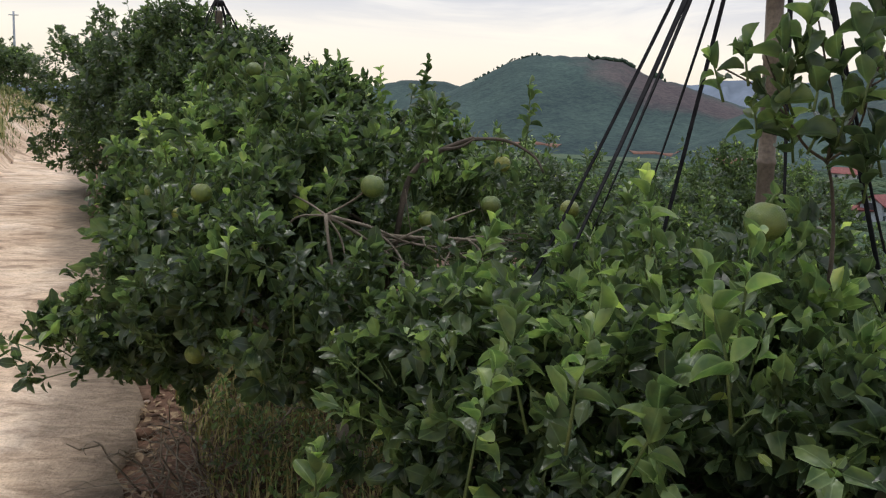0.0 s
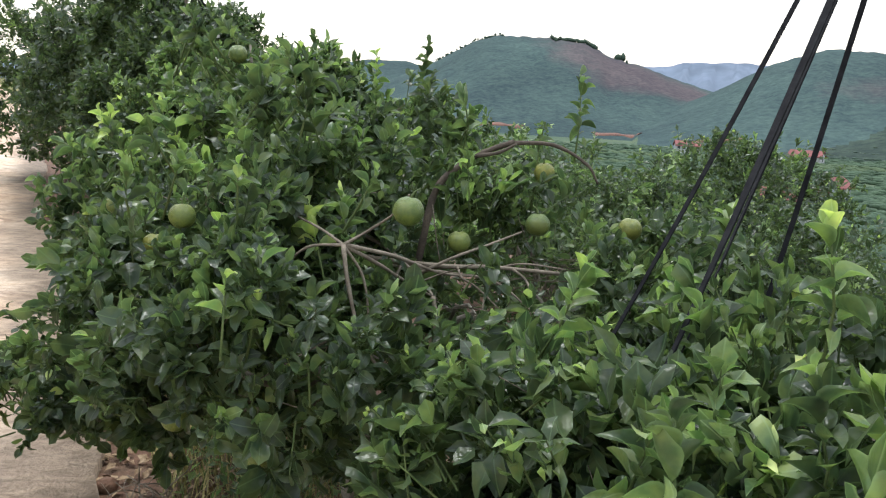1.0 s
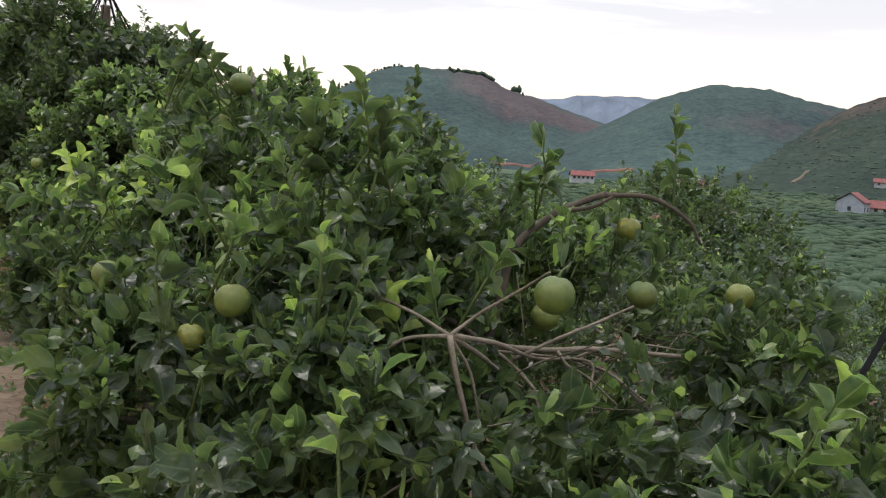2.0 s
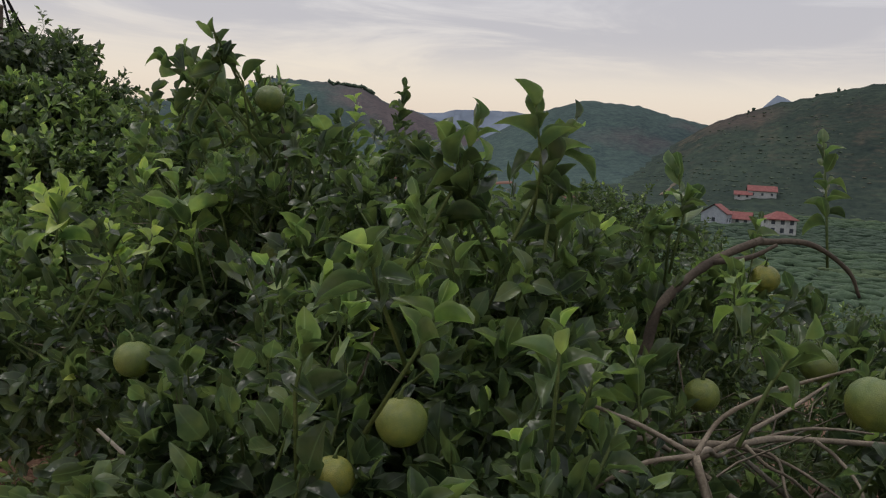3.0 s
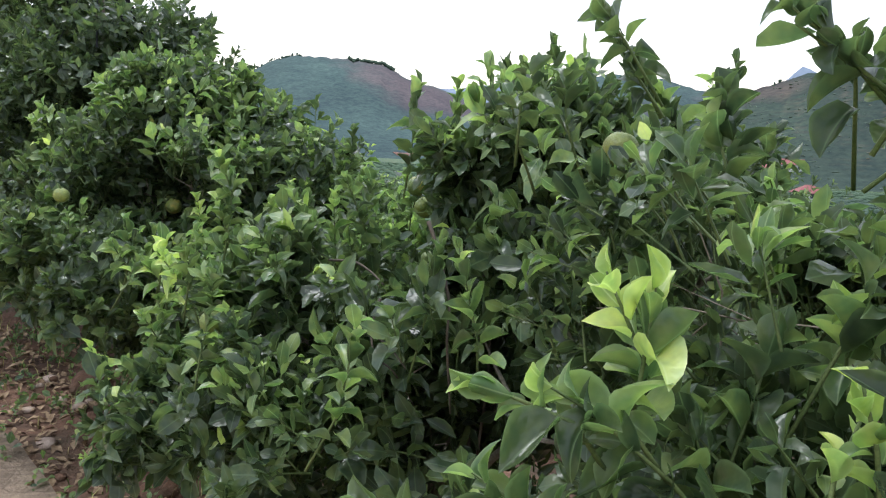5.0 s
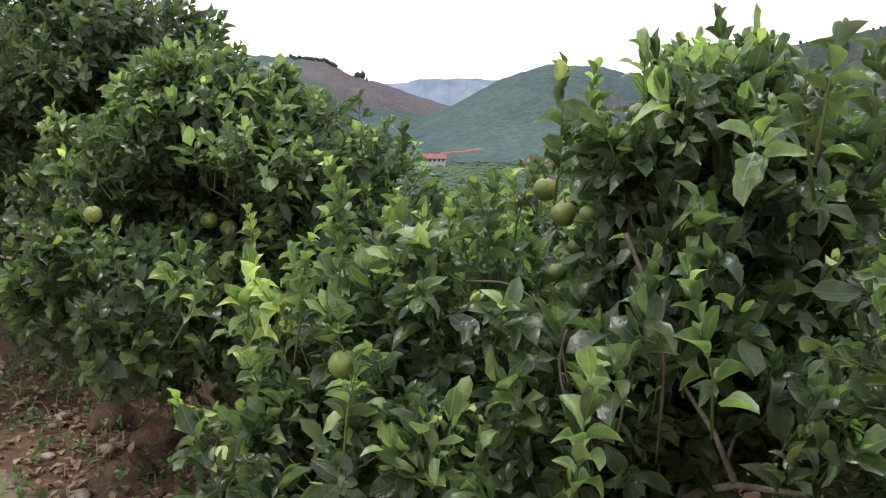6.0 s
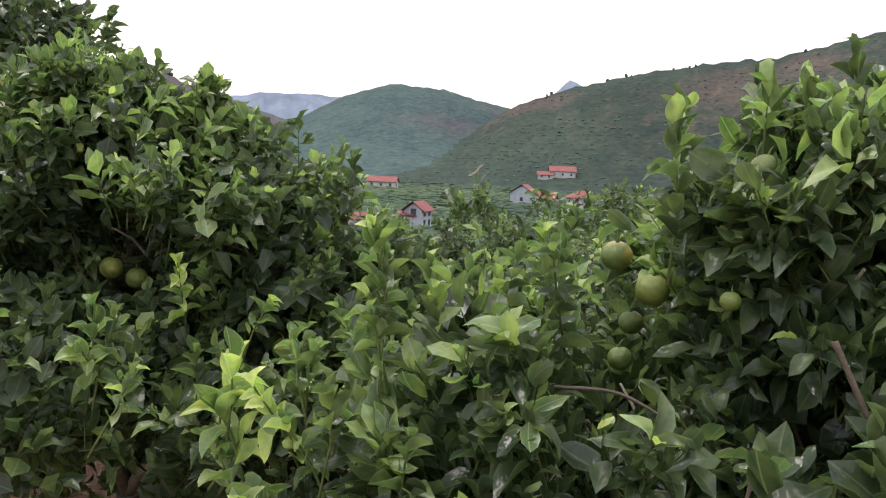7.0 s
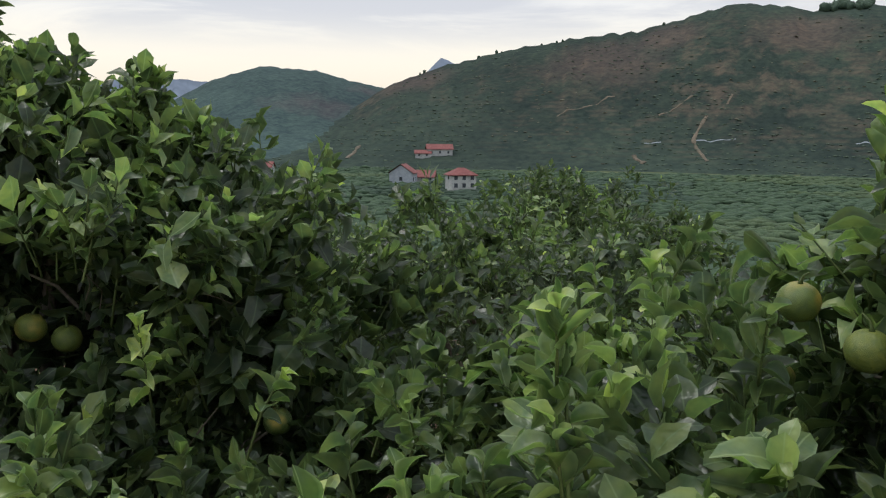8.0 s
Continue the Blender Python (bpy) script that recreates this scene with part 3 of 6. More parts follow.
def shoot(tree, tip, leaves=8, size=0.072, age=1, lean=(0, 0), length=0.15, seed=0, label="", root=0.10):
    """An upright leafy shoot that ends at tip (in the world), each leaf an object of its own."""
    rng = np.random.default_rng(int(abs(tip[0] * 977 + tip[1] * 613 + tip[2] * 331) * 10) + seed)
    leaves, length = int(leaves * 1.75), length * 0.85
    foot = Vector(tree.location)
    ax = Vector((lean[0], lean[1], 1)).normalized()
    end = Vector(tip) - foot - Vector((0, 0, 0.02))
    start = end - ax * length
    low = start - ax * root + Vector((rng.normal(0, 0.3 * root), rng.normal(0, 0.3 * root), -0.3 * root))
    stem = part("shoot", tube(bmesh.new(), [low, start, end - ax * length * 0.5, end], [0.0034, 0.0028, 0.0022, 0.0014], 5), TWIG, tree, label)
    side = ax.orthogonal().normalized()
    other = ax.cross(side)
    first = rng.uniform(0, 6.28)
    for k in range(leaves):
        s = 1.3 * (k + 0.6) / leaves - 0.3
        turn = first + 2.4 * k + rng.normal(0, 0.2)
        out = math.cos(turn) * side + math.sin(turn) * other
        tilt = radians(58 - 46 * max(s, 0)) + rng.normal(0, 0.2)
        way = (ax * math.cos(tilt) + out * math.sin(tilt) + Vector((0, 0, -rng.uniform(-0.1, 0.4)))).normalized()
        face = ax * math.sin(tilt) - out * math.cos(tilt) + Vector((0, 0, 0.3)) + Vector(rng.normal(0, 0.34, 3))
        r = turned(np.array([way]), np.array([face]))[0]
        m = Matrix(r).to_4x4()
        big = size * rng.uniform(0.55, 1.12) * (1.05 - 0.45 * max(s, 0) ** 2)
        own = age if rng.random() > 0.25 + 0.3 * (s < 0.2) else max(age - 1, 0)
        if s > 0.72 and rng.random() < 0.5:
            own = min(own + 1, 3)
        leaf = part("leaf", HERO[own, int(rng.integers(6))], None, stem)
        leaf.matrix_basis = Matrix.Translation(start + ax * (length * s) + out * 0.004) @ m @ Matrix.Scale(big, 4)
    return stem


def fruit_mesh(peel):
    """A green orange, slightly flattened, with a dimple at the stalk."""
    bm = bmesh.new()
    bmesh.ops.create_uvsphere(bm, u_segments=20, v_segments=14, radius=1)
    for v in bm.verts:
        r = math.hypot(v.co.x, v.co.y)
        v.co.z *= 0.95
        v.co.z -= 0.10 * math.exp(-(r / 0.22) ** 2) * (1 if v.co.z > 0 else -0.4)
        v.co += v.co.normalized() * 0.02 * noise.noise(v.co * 1.6)
    for f in bm.faces:
        f.smooth = True
    me = bpy.data.meshes.new("fruit")
    bm.to_mesh(me)
    bm.free()
    me.materials.append(peel)
    return me


FRUIT, RIPE_FRUIT = fruit_mesh(PEEL), fruit_mesh(RIPE_PEEL)
STALK = bpy.data.meshes.new("stalk")
_b = tube(bmesh.new(), [(0, 0, 0.83), (0.03, 0.02, 1.05), (0.15, 0.06, 1.3), (0.5, 0.15, 1.55)], [0.16, 0.07, 0.05, 0.04], 6)
_b.to_mesh(STALK)
_b.free()
STALK.materials.append(TWIG)


def fruits(tree, places, size=0.035, ripe=()):
    """Hangs oranges in a tree at places of the world."""
    for k, q in enumerate(places):
        r = q[3] if len(q) > 3 else size * (0.94 + 0.12 * ((k * 7) % 5) / 4)
        ob = part("fruit", RIPE_FRUIT if k in ripe else FRUIT, None, tree, "green orange turning yellow" if k in ripe else "")
        ob.matrix_basis = Matrix.Translation(Vector(q[:3]) - Vector(tree.location)) @ pose(0, 0, 0, 8 * math.sin(k * 3.1), 9 * math.cos(k * 2.3), k * 77) @ Matrix.Scale(r, 4)
        part("stalk", STALK, None, ob)


# ---- the lie of the land ----
EDGE, ALONG, RIGHT = np.array((-1.35, 3.6)), np.array((-0.40, 0.917)), np.array((0.917, 0.40))
FLOOR = -15.0


def ripple(x, y, scale, seed):
    """Smooth random relief between about -1 and 1."""
    g = np.random.default_rng(seed)
    z = 0
    for k in range(7):
        a, f = g.uniform(0, 6.28), scale * g.uniform(0.6, 2.2)
        z = z + np.cos((x * math.cos(a) + y * math.sin(a)) * f + g.uniform(0, 6.28)) / 3.2
    return z


def near_height(x, y):
    """The orchard's slope: level along the road, falling to the valley on one side, a low bank on the other."""
    s = (x - EDGE[0]) * RIGHT[0] + (y - EDGE[1]) * RIGHT[1]
    v = (x - EDGE[0]) * ALONG[0] + (y - EDGE[1]) * ALONG[1]
    z = 0.02 * np.clip(v, 0, 40)
    z = z + (FLOOR - 0.02 * np.clip(v, 0, 40)) * (1 - np.exp(-np.maximum(s - 1.0, 0) / 60))
    left = np.maximum(-s - 3.0 + 0.95 * np.clip((v - 4) / 8, 0, 1) + 1.15 * np.clip((v - 12) / 8, 0, 1), 0)
    z = z + (0.35 + 1.45 * np.clip((v - 6) / 9, 0, 1)) * (1 - np.exp(-left / 1.1)) + 4.0 * (1 - np.exp(-left / 60))
    rough = np.clip(s - 0.05, 0, 0.6) / 0.6
    return z + 0.035 * rough * ripple(x, y, 4.0, 3) + 0.012 * rough * ripple(x, y, 15.0, 4) - 0.03 * np.clip(1 - abs(s + 1.45) / 1.6, 0, 1)


# each hill: distance of its ridge, width of its slope, and its skyline as bearing and angle of rise, fitted to the
# camera's view
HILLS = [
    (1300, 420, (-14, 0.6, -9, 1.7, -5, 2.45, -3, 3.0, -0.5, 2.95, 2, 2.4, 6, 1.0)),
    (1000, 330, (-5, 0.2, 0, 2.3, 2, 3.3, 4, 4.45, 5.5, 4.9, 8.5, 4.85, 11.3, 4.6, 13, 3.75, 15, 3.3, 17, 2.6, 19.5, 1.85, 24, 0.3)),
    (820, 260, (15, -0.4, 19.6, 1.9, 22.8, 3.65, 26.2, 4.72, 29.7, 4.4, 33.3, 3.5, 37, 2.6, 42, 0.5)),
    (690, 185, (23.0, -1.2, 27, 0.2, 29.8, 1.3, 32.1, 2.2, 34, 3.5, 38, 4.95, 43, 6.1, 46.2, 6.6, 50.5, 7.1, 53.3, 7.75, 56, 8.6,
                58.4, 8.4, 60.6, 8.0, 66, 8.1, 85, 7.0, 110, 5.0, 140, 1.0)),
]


STEP = 2.9  # rise from one terrace to the next


def drift(x, y):
    """By how much the terraces rise and sink along the slope."""
    return 3.2 * ripple(x, y, 0.010, 68) + 0.8 * ripple(x, y, 0.05, 69)


def terraced(h, x, y):
    """A slope cut into treads and steep faces."""
    a = drift(x, y)
    k = (h + a) / STEP
    f = k - np.floor(k)
    r = np.clip((f - 0.60) / 0.40, 0, 1)
    return STEP * (np.floor(k) + 0.68 * f + 0.32 * r) - a


def far_height(x, y, cut=True):
    """Height of the hills, and which of them it is (0: none). cut: with the terraces of the nearest hill."""
    d = np.hypot(x, y)
    bearing = np.degrees(np.arctan2(x, y))
    z, kind = np.full(x.shape, -1e9), np.zeros(x.shape, int)
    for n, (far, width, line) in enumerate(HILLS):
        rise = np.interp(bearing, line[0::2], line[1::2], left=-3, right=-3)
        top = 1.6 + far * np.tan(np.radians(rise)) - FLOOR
        gully = 1 + 0.05 * ripple(bearing * 9, d * 0.05, 0.5, 20 + n) * np.clip((far - d) / width, 0, 1)
        s = np.clip((d - (far - width * 1.15)) / (width * 1.15), 0, 1)
        up = s * s * (3 - 2 * s) * 0.45 + s * 0.55
        down = np.clip(1 - (d - far) / (width * 2.5), 0, 1)
        h = FLOOR + top * np.where(d < far, up * gully, down) + 0.012 * top * ripple(bearing * 6, d * 0, 1.0, 40 + n) * s
        if n == 3 and cut:
            h = np.where((d < far - 6) & (s > 0), terraced(h, x, y), h)
        better = (h > z) & (top > 0) & (s > 0)
        z, kind = np.where(better, h, z), np.where(better, n + 1, kind)
    return z, kind


def height(x, y):
    x, y = np.asarray(x, float), np.asarray(y, float)
    z, (f, kind) = near_height(x, y), far_height(x, y)
    return np.where(f > z, f, z), np.where(f > z, kind, 0)


def z_at(x, y):
    return float(height(np.array([x]), np.array([y]))[0][0])


def build_ground():
    """One sheet from the camera's feet to the horizon, in rings about the orchard."""
    fine = np.arange(-40, 80, 0.36)
    turn = np.radians(np.concatenate([fine, np.arange(80, 320, 2.5)]))
    rings = [0.25]
    while rings[-1] < 4200:
        r = rings[-1]
        rings.append(r + (0.12 if r < 14 else min(r * 0.035, max(1.7, (478 - r) * 0.5)) if r < 700 else 6.0 if r < 760 else r * 0.035))
    rings = np.array(rings)
    rr, tt = np.meshgrid(rings, turn, indexing="ij")
    cx, cy = -1.0, 4.0
    blend = np.clip(1 - rr / 60, 0, 1)
    x, y = rr * np.sin(tt) + cx * blend, rr * np.cos(tt) + cy * blend
    z, kind = height(x, y)
    nr, nt = x.shape
    idx = np.arange(nr * nt).reshape(nr, nt)
    nxt = np.roll(idx, -1, 1)
    quads = np.stack([idx[:-1], idx[1:], nxt[1:], nxt[:-1]], -1).reshape(-1, 4)
    centre = idx.size
    verts = np.concatenate([np.stack([x, y, z], -1).reshape(-1, 3), [[cx, cy, z_at(cx, cy)]]])
    fan = np.stack([np.full(nt, centre), idx[0], nxt[0]], -1)
    s = ((x - EDGE[0]) * RIGHT[0] + (y - EDGE[1]) * RIGHT[1])
    v = (x - EDGE[0]) * ALONG[0] + (y - EDGE[1]) * ALONG[1]
    verge = -2.05 + 1.15 * np.clip((v - 12) / 8, 0, 1)
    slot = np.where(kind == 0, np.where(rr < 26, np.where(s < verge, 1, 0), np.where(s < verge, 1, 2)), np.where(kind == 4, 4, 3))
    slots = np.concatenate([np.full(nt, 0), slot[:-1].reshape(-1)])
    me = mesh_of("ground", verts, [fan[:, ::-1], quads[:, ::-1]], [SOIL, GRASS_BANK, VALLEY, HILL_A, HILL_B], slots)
    tagged(new("ground", me), "hillside of red soil falling to a green valley and hills", "ground", kind="structure")


build_ground()


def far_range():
    """The hazy range behind the hills, as a ridge with two slopes, its skyline fitted to the camera's view."""
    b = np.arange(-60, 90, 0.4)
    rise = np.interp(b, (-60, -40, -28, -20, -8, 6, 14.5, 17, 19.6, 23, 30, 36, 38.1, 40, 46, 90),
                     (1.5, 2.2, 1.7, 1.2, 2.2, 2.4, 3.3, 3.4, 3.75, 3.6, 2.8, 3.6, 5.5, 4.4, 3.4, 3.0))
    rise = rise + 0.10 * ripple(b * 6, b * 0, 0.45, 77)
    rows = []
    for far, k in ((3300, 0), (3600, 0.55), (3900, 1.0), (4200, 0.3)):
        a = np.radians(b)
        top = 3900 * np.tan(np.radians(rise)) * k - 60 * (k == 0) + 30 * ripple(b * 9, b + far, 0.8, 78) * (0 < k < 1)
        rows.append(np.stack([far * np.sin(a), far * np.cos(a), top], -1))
    n = len(b)
    idx = np.arange(4 * n).reshape(4, n)
    quads = np.stack([idx[:-1, :-1], idx[:-1, 1:], idx[1:, 1:], idx[1:, :-1]], -1).reshape(-1, 4)
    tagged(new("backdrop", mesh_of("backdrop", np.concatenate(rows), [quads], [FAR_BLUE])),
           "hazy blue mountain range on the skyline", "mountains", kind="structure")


far_range()


def build_road():
    """A strip of worn, muddy concrete with broken edges and real thickness."""
    v = np.arange(-9, 46, 0.25)
    u = np.array((-2.95, -2.93, -2.2, -1.45, -0.7, -0.02, 0.0))
    vv, uu = np.meshgrid(v, u, indexing="ij")
    edge = 0.10 * ripple(vv, vv * 0, 1.6, 8) + 0.04 * ripple(vv, vv * 0, 8.0, 9)
    uu = uu + edge * np.where(np.isin(uu, u[[0, 1, 5, 6]]), 1, 0) + np.where(uu < -2.9, 0.95 * np.clip((vv - 4) / 8, 0, 1) + 1.15 * np.clip((vv - 12) / 8, 0, 1), 0) + 0.26 * np.exp(-((vv - 3.3) / 2.0) ** 2)
    x, y = EDGE[0] + ALONG[0] * vv + RIGHT[0] * uu, EDGE[1] + ALONG[1] * vv + RIGHT[1] * uu
    z = near_height(x, y) + 0.05 + 0.004 * ripple(x, y, 6.0, 10)
    z[:, 0] -= 0.16
    z[:, -1] -= 0.16
    nr, nt = x.shape
    idx = np.arange(nr * nt).reshape(nr, nt)
    quads = np.stack([idx[:-1, :-1], idx[:-1, 1:], idx[1:, 1:], idx[1:, :-1]], -1).reshape(-1, 4)
    tagged(new("road", mesh_of("road", np.stack([x, y, z], -1).reshape(-1, 3), [quads[:, ::-1]], [ROAD])),
           "narrow muddy concrete farm road with broken edges", "road", kind="structure")


build_road()


# ---- the orange trees along the road ----
def rooted(x, y):
    return (x, y, z_at(x, y))


# where the oranges hang
FRUIT_A = ((-0.22, 2.56, 1.31, 0.037), (-0.87, 3.82, 1.71, 0.035), (0.17, 3.10, 1.22), (0.22, 3.35, 1.36), (-0.79, 2.74, 1.25, 0.034), (-0.87, 2.77, 1.17, 0.029),
           (-0.81, 2.74, 0.71), (0.47, 3.17, 1.21), (-0.55, 2.50, 0.72), (-0.06, 3.15, 1.15),
           (-0.85, 3.78, 1.34), (-1.14, 3.30, 1.20), (-0.97, 4.55, 1.61))
FRUIT_B = ((0.656, 1.72, 1.335, 0.043), (0.62, 1.80, 1.05), (1.00, 1.72, 1.62))
FRUIT_C = ((-0.98, 5.43, 1.66), (-1.10, 5.60, 1.39, 0.037), (-1.76, 5.43, 1.06), (-1.10, 5.72, 1.45, 0.036), (-1.04, 5.75, 1.20, 0.030), (-1.19, 5.31, 1.42, 0.019), (-0.92, 5.85, 1.26, 0.032))
FRUIT_D = ((-1.93, 7.36, 1.215, 0.040), (-1.85, 7.33, 1.18, 0.039), (-1.47, 6.88, 1.00, 0.037), (-2.38, 6.93, 1.29))

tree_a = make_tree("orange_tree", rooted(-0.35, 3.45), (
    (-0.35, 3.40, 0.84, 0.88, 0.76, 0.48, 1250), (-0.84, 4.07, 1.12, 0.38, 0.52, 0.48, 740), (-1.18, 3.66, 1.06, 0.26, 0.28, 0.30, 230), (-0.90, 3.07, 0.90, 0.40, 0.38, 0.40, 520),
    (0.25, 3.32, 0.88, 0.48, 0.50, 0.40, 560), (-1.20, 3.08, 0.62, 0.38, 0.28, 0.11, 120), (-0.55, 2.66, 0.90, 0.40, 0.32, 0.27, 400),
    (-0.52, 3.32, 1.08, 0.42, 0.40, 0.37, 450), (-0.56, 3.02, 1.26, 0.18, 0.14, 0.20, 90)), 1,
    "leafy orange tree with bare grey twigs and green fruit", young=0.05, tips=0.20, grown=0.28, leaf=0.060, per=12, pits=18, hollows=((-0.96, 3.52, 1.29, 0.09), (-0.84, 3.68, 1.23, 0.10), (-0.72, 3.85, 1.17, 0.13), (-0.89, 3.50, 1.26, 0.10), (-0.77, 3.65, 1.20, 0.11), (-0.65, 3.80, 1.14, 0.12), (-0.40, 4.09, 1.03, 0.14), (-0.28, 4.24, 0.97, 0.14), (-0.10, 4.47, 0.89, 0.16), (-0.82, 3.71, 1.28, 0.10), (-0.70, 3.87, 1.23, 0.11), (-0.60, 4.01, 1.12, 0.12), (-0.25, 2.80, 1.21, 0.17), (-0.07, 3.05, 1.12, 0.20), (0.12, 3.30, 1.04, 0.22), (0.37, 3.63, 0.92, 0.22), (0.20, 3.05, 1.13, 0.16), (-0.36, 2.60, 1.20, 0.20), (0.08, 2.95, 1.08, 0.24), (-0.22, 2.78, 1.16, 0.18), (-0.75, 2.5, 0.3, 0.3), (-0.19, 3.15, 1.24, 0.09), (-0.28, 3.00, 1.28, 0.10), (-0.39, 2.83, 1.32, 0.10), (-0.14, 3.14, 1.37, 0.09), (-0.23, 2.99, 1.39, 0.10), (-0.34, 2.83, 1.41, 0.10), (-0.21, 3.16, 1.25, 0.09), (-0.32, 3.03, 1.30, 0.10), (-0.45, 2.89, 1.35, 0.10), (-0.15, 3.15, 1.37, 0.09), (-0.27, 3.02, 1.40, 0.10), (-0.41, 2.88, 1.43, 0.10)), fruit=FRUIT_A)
tree_b = make_tree("orange_tree", rooted(0.95, 2.2), (
    (0.95, 2.15, 0.72, 0.85, 0.72, 0.44, 1500), (0.25, 2.15, 0.66, 0.48, 0.42, 0.36, 650), (1.20, 1.60, 0.74, 0.50, 0.42, 0.40, 650),
    (0.62, 1.72, 0.70, 0.42, 0.36, 0.38, 480)), 2, "low orange tree held up by black straps from a post", leaf=0.070, per=12, pits=12, young=0.09, grown=0.26, fruit=FRUIT_B, shapes=MIDDLE_SHAPES)
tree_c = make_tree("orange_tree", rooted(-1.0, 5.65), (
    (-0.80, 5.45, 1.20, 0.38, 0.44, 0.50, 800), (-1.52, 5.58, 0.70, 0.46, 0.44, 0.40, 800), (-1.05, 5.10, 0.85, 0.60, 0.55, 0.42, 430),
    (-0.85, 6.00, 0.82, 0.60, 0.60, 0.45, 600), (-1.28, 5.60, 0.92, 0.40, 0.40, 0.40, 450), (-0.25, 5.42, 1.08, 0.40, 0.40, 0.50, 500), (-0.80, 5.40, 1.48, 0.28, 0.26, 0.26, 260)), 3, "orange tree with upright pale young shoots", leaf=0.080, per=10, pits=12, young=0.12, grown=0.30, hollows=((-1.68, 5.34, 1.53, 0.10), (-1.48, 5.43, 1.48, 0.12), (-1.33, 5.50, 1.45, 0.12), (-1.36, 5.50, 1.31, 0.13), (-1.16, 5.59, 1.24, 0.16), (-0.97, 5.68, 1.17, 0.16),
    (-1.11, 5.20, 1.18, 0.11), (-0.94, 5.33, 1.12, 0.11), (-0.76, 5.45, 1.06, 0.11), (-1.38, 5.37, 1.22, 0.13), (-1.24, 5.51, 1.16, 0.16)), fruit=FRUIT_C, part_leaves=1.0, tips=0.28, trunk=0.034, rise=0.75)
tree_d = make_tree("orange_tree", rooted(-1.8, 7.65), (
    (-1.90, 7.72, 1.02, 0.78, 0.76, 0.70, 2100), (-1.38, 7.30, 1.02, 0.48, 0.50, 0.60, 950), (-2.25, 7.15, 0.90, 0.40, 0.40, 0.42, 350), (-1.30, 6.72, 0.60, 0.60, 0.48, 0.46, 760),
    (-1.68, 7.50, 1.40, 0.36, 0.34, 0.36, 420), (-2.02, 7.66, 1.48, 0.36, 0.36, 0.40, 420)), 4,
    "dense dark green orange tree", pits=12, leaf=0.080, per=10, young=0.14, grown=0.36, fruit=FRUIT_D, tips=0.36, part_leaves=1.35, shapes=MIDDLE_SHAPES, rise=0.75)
# these three stand backlit: their shade is put into the dark leaf mix
tree_e = make_tree("orange_tree", rooted(-2.5, 9.5), ((-2.52, 9.50, 1.20, 1.00, 1.00, 0.98, 2500), (-2.00, 9.25, 1.54, 0.52, 0.55, 0.72, 1200), (-2.90, 9.42, 1.98, 0.50, 0.48, 0.66, 700), (-2.38, 9.30, 2.12, 0.46, 0.42, 0.36, 420)), 5,
                   "tall dark orange tree round a strapped post", young=0.01, per=9, grown=0.06, tips=0.03, leaf=0.084, shapes=FAR_SHAPES)
make_tree("orange_tree", rooted(-3.6, 11.4), ((-3.60, 11.4, 1.45, 1.15, 1.15, 1.22, 2000), (-3.9, 11.0, 2.05, 0.65, 0.65, 0.70, 600)), 6,
                   "tall dark orange tree beside the road", young=0.01, per=9, grown=0.06, tips=0.03, leaf=0.095, shapes=FAR_SHAPES)
make_tree("orange_tree", rooted(-4.9, 13.4), ((-4.95, 13.4, 1.50, 1.30, 1.25, 1.28, 2200),), 7,
                   "tall dark orange tree beside the road", young=0.01, per=9, grown=0.06, tips=0.03, leaf=0.10, shapes=FAR_SHAPES)
# the row below the road
for k, (x, y, r, h) in enumerate(((2.0, 6.9, 1.1, 1.65), (1.12, 8.7, 1.1, 2.30), (1.1, 10.9, 1.2, 2.0), (3.1, 4.6, 1.05, 1.8), (3.7, 10.6, 1.45, 2.85),
                                  (-0.6, 12.2, 1.1, 2.0), (3.6, 8.3, 1.0, 1.7), (4.2, 2.6, 1.0, 1.6), (-2.4, 14.6, 1.2, 2.2), (6.2, 6.0, 1.2, 1.9),
                                  (5.6, 9.2, 1.2, 2.0), (2.6, 13.4, 1.2, 2.1), (6.4, 13.2, 1.3, 2.2))):
    z = z_at(x, y)
    t = 2.4 * k
    make_tree("orange_tree", (x, y, z), ((x, y, z + h * 0.5, r, r, h * 0.42, int((1500 if k == 4 else 1150) * (r / 1.1) ** 2)),
                                         (x + 0.5 * math.cos(t), y + 0.5 * math.sin(t), z + h * 0.66, r * 0.55, r * 0.55, h * 0.3, 350)), 10 + k,
              "orange tree in the row below the road", young=0.03 + 0.03 * (k % 3), per=9 if k in (0, 1, 2, 4) else 8 if y < 9 else 7, grown=0.10 + 0.08 * (k % 3), shapes=FAR_SHAPES, leaf=0.080 if y < 9 else 0.086, tips=0.30 + 0.15 * (k % 2), group="orange trees below the road")
for k, (x, y, r, h) in enumerate(((-14.6, 27.5, 1.1, 1.3), (-18.2, 33.5, 1.5, 1.7), (-20.0, 36.0, 1.6, 1.7), (-17.5, 35.5, 1.5, 1.6))):
    z = z_at(x, y)
    make_tree("orange_tree", (x, y, z), ((x, y, z + h * 0.52, r, r, h * 0.46, 800),), 30 + k, "dark orange tree on the grassy bank", young=0.02, per=8,
              shapes=FAR_SHAPES, leaf=0.14, group="trees on the bank")

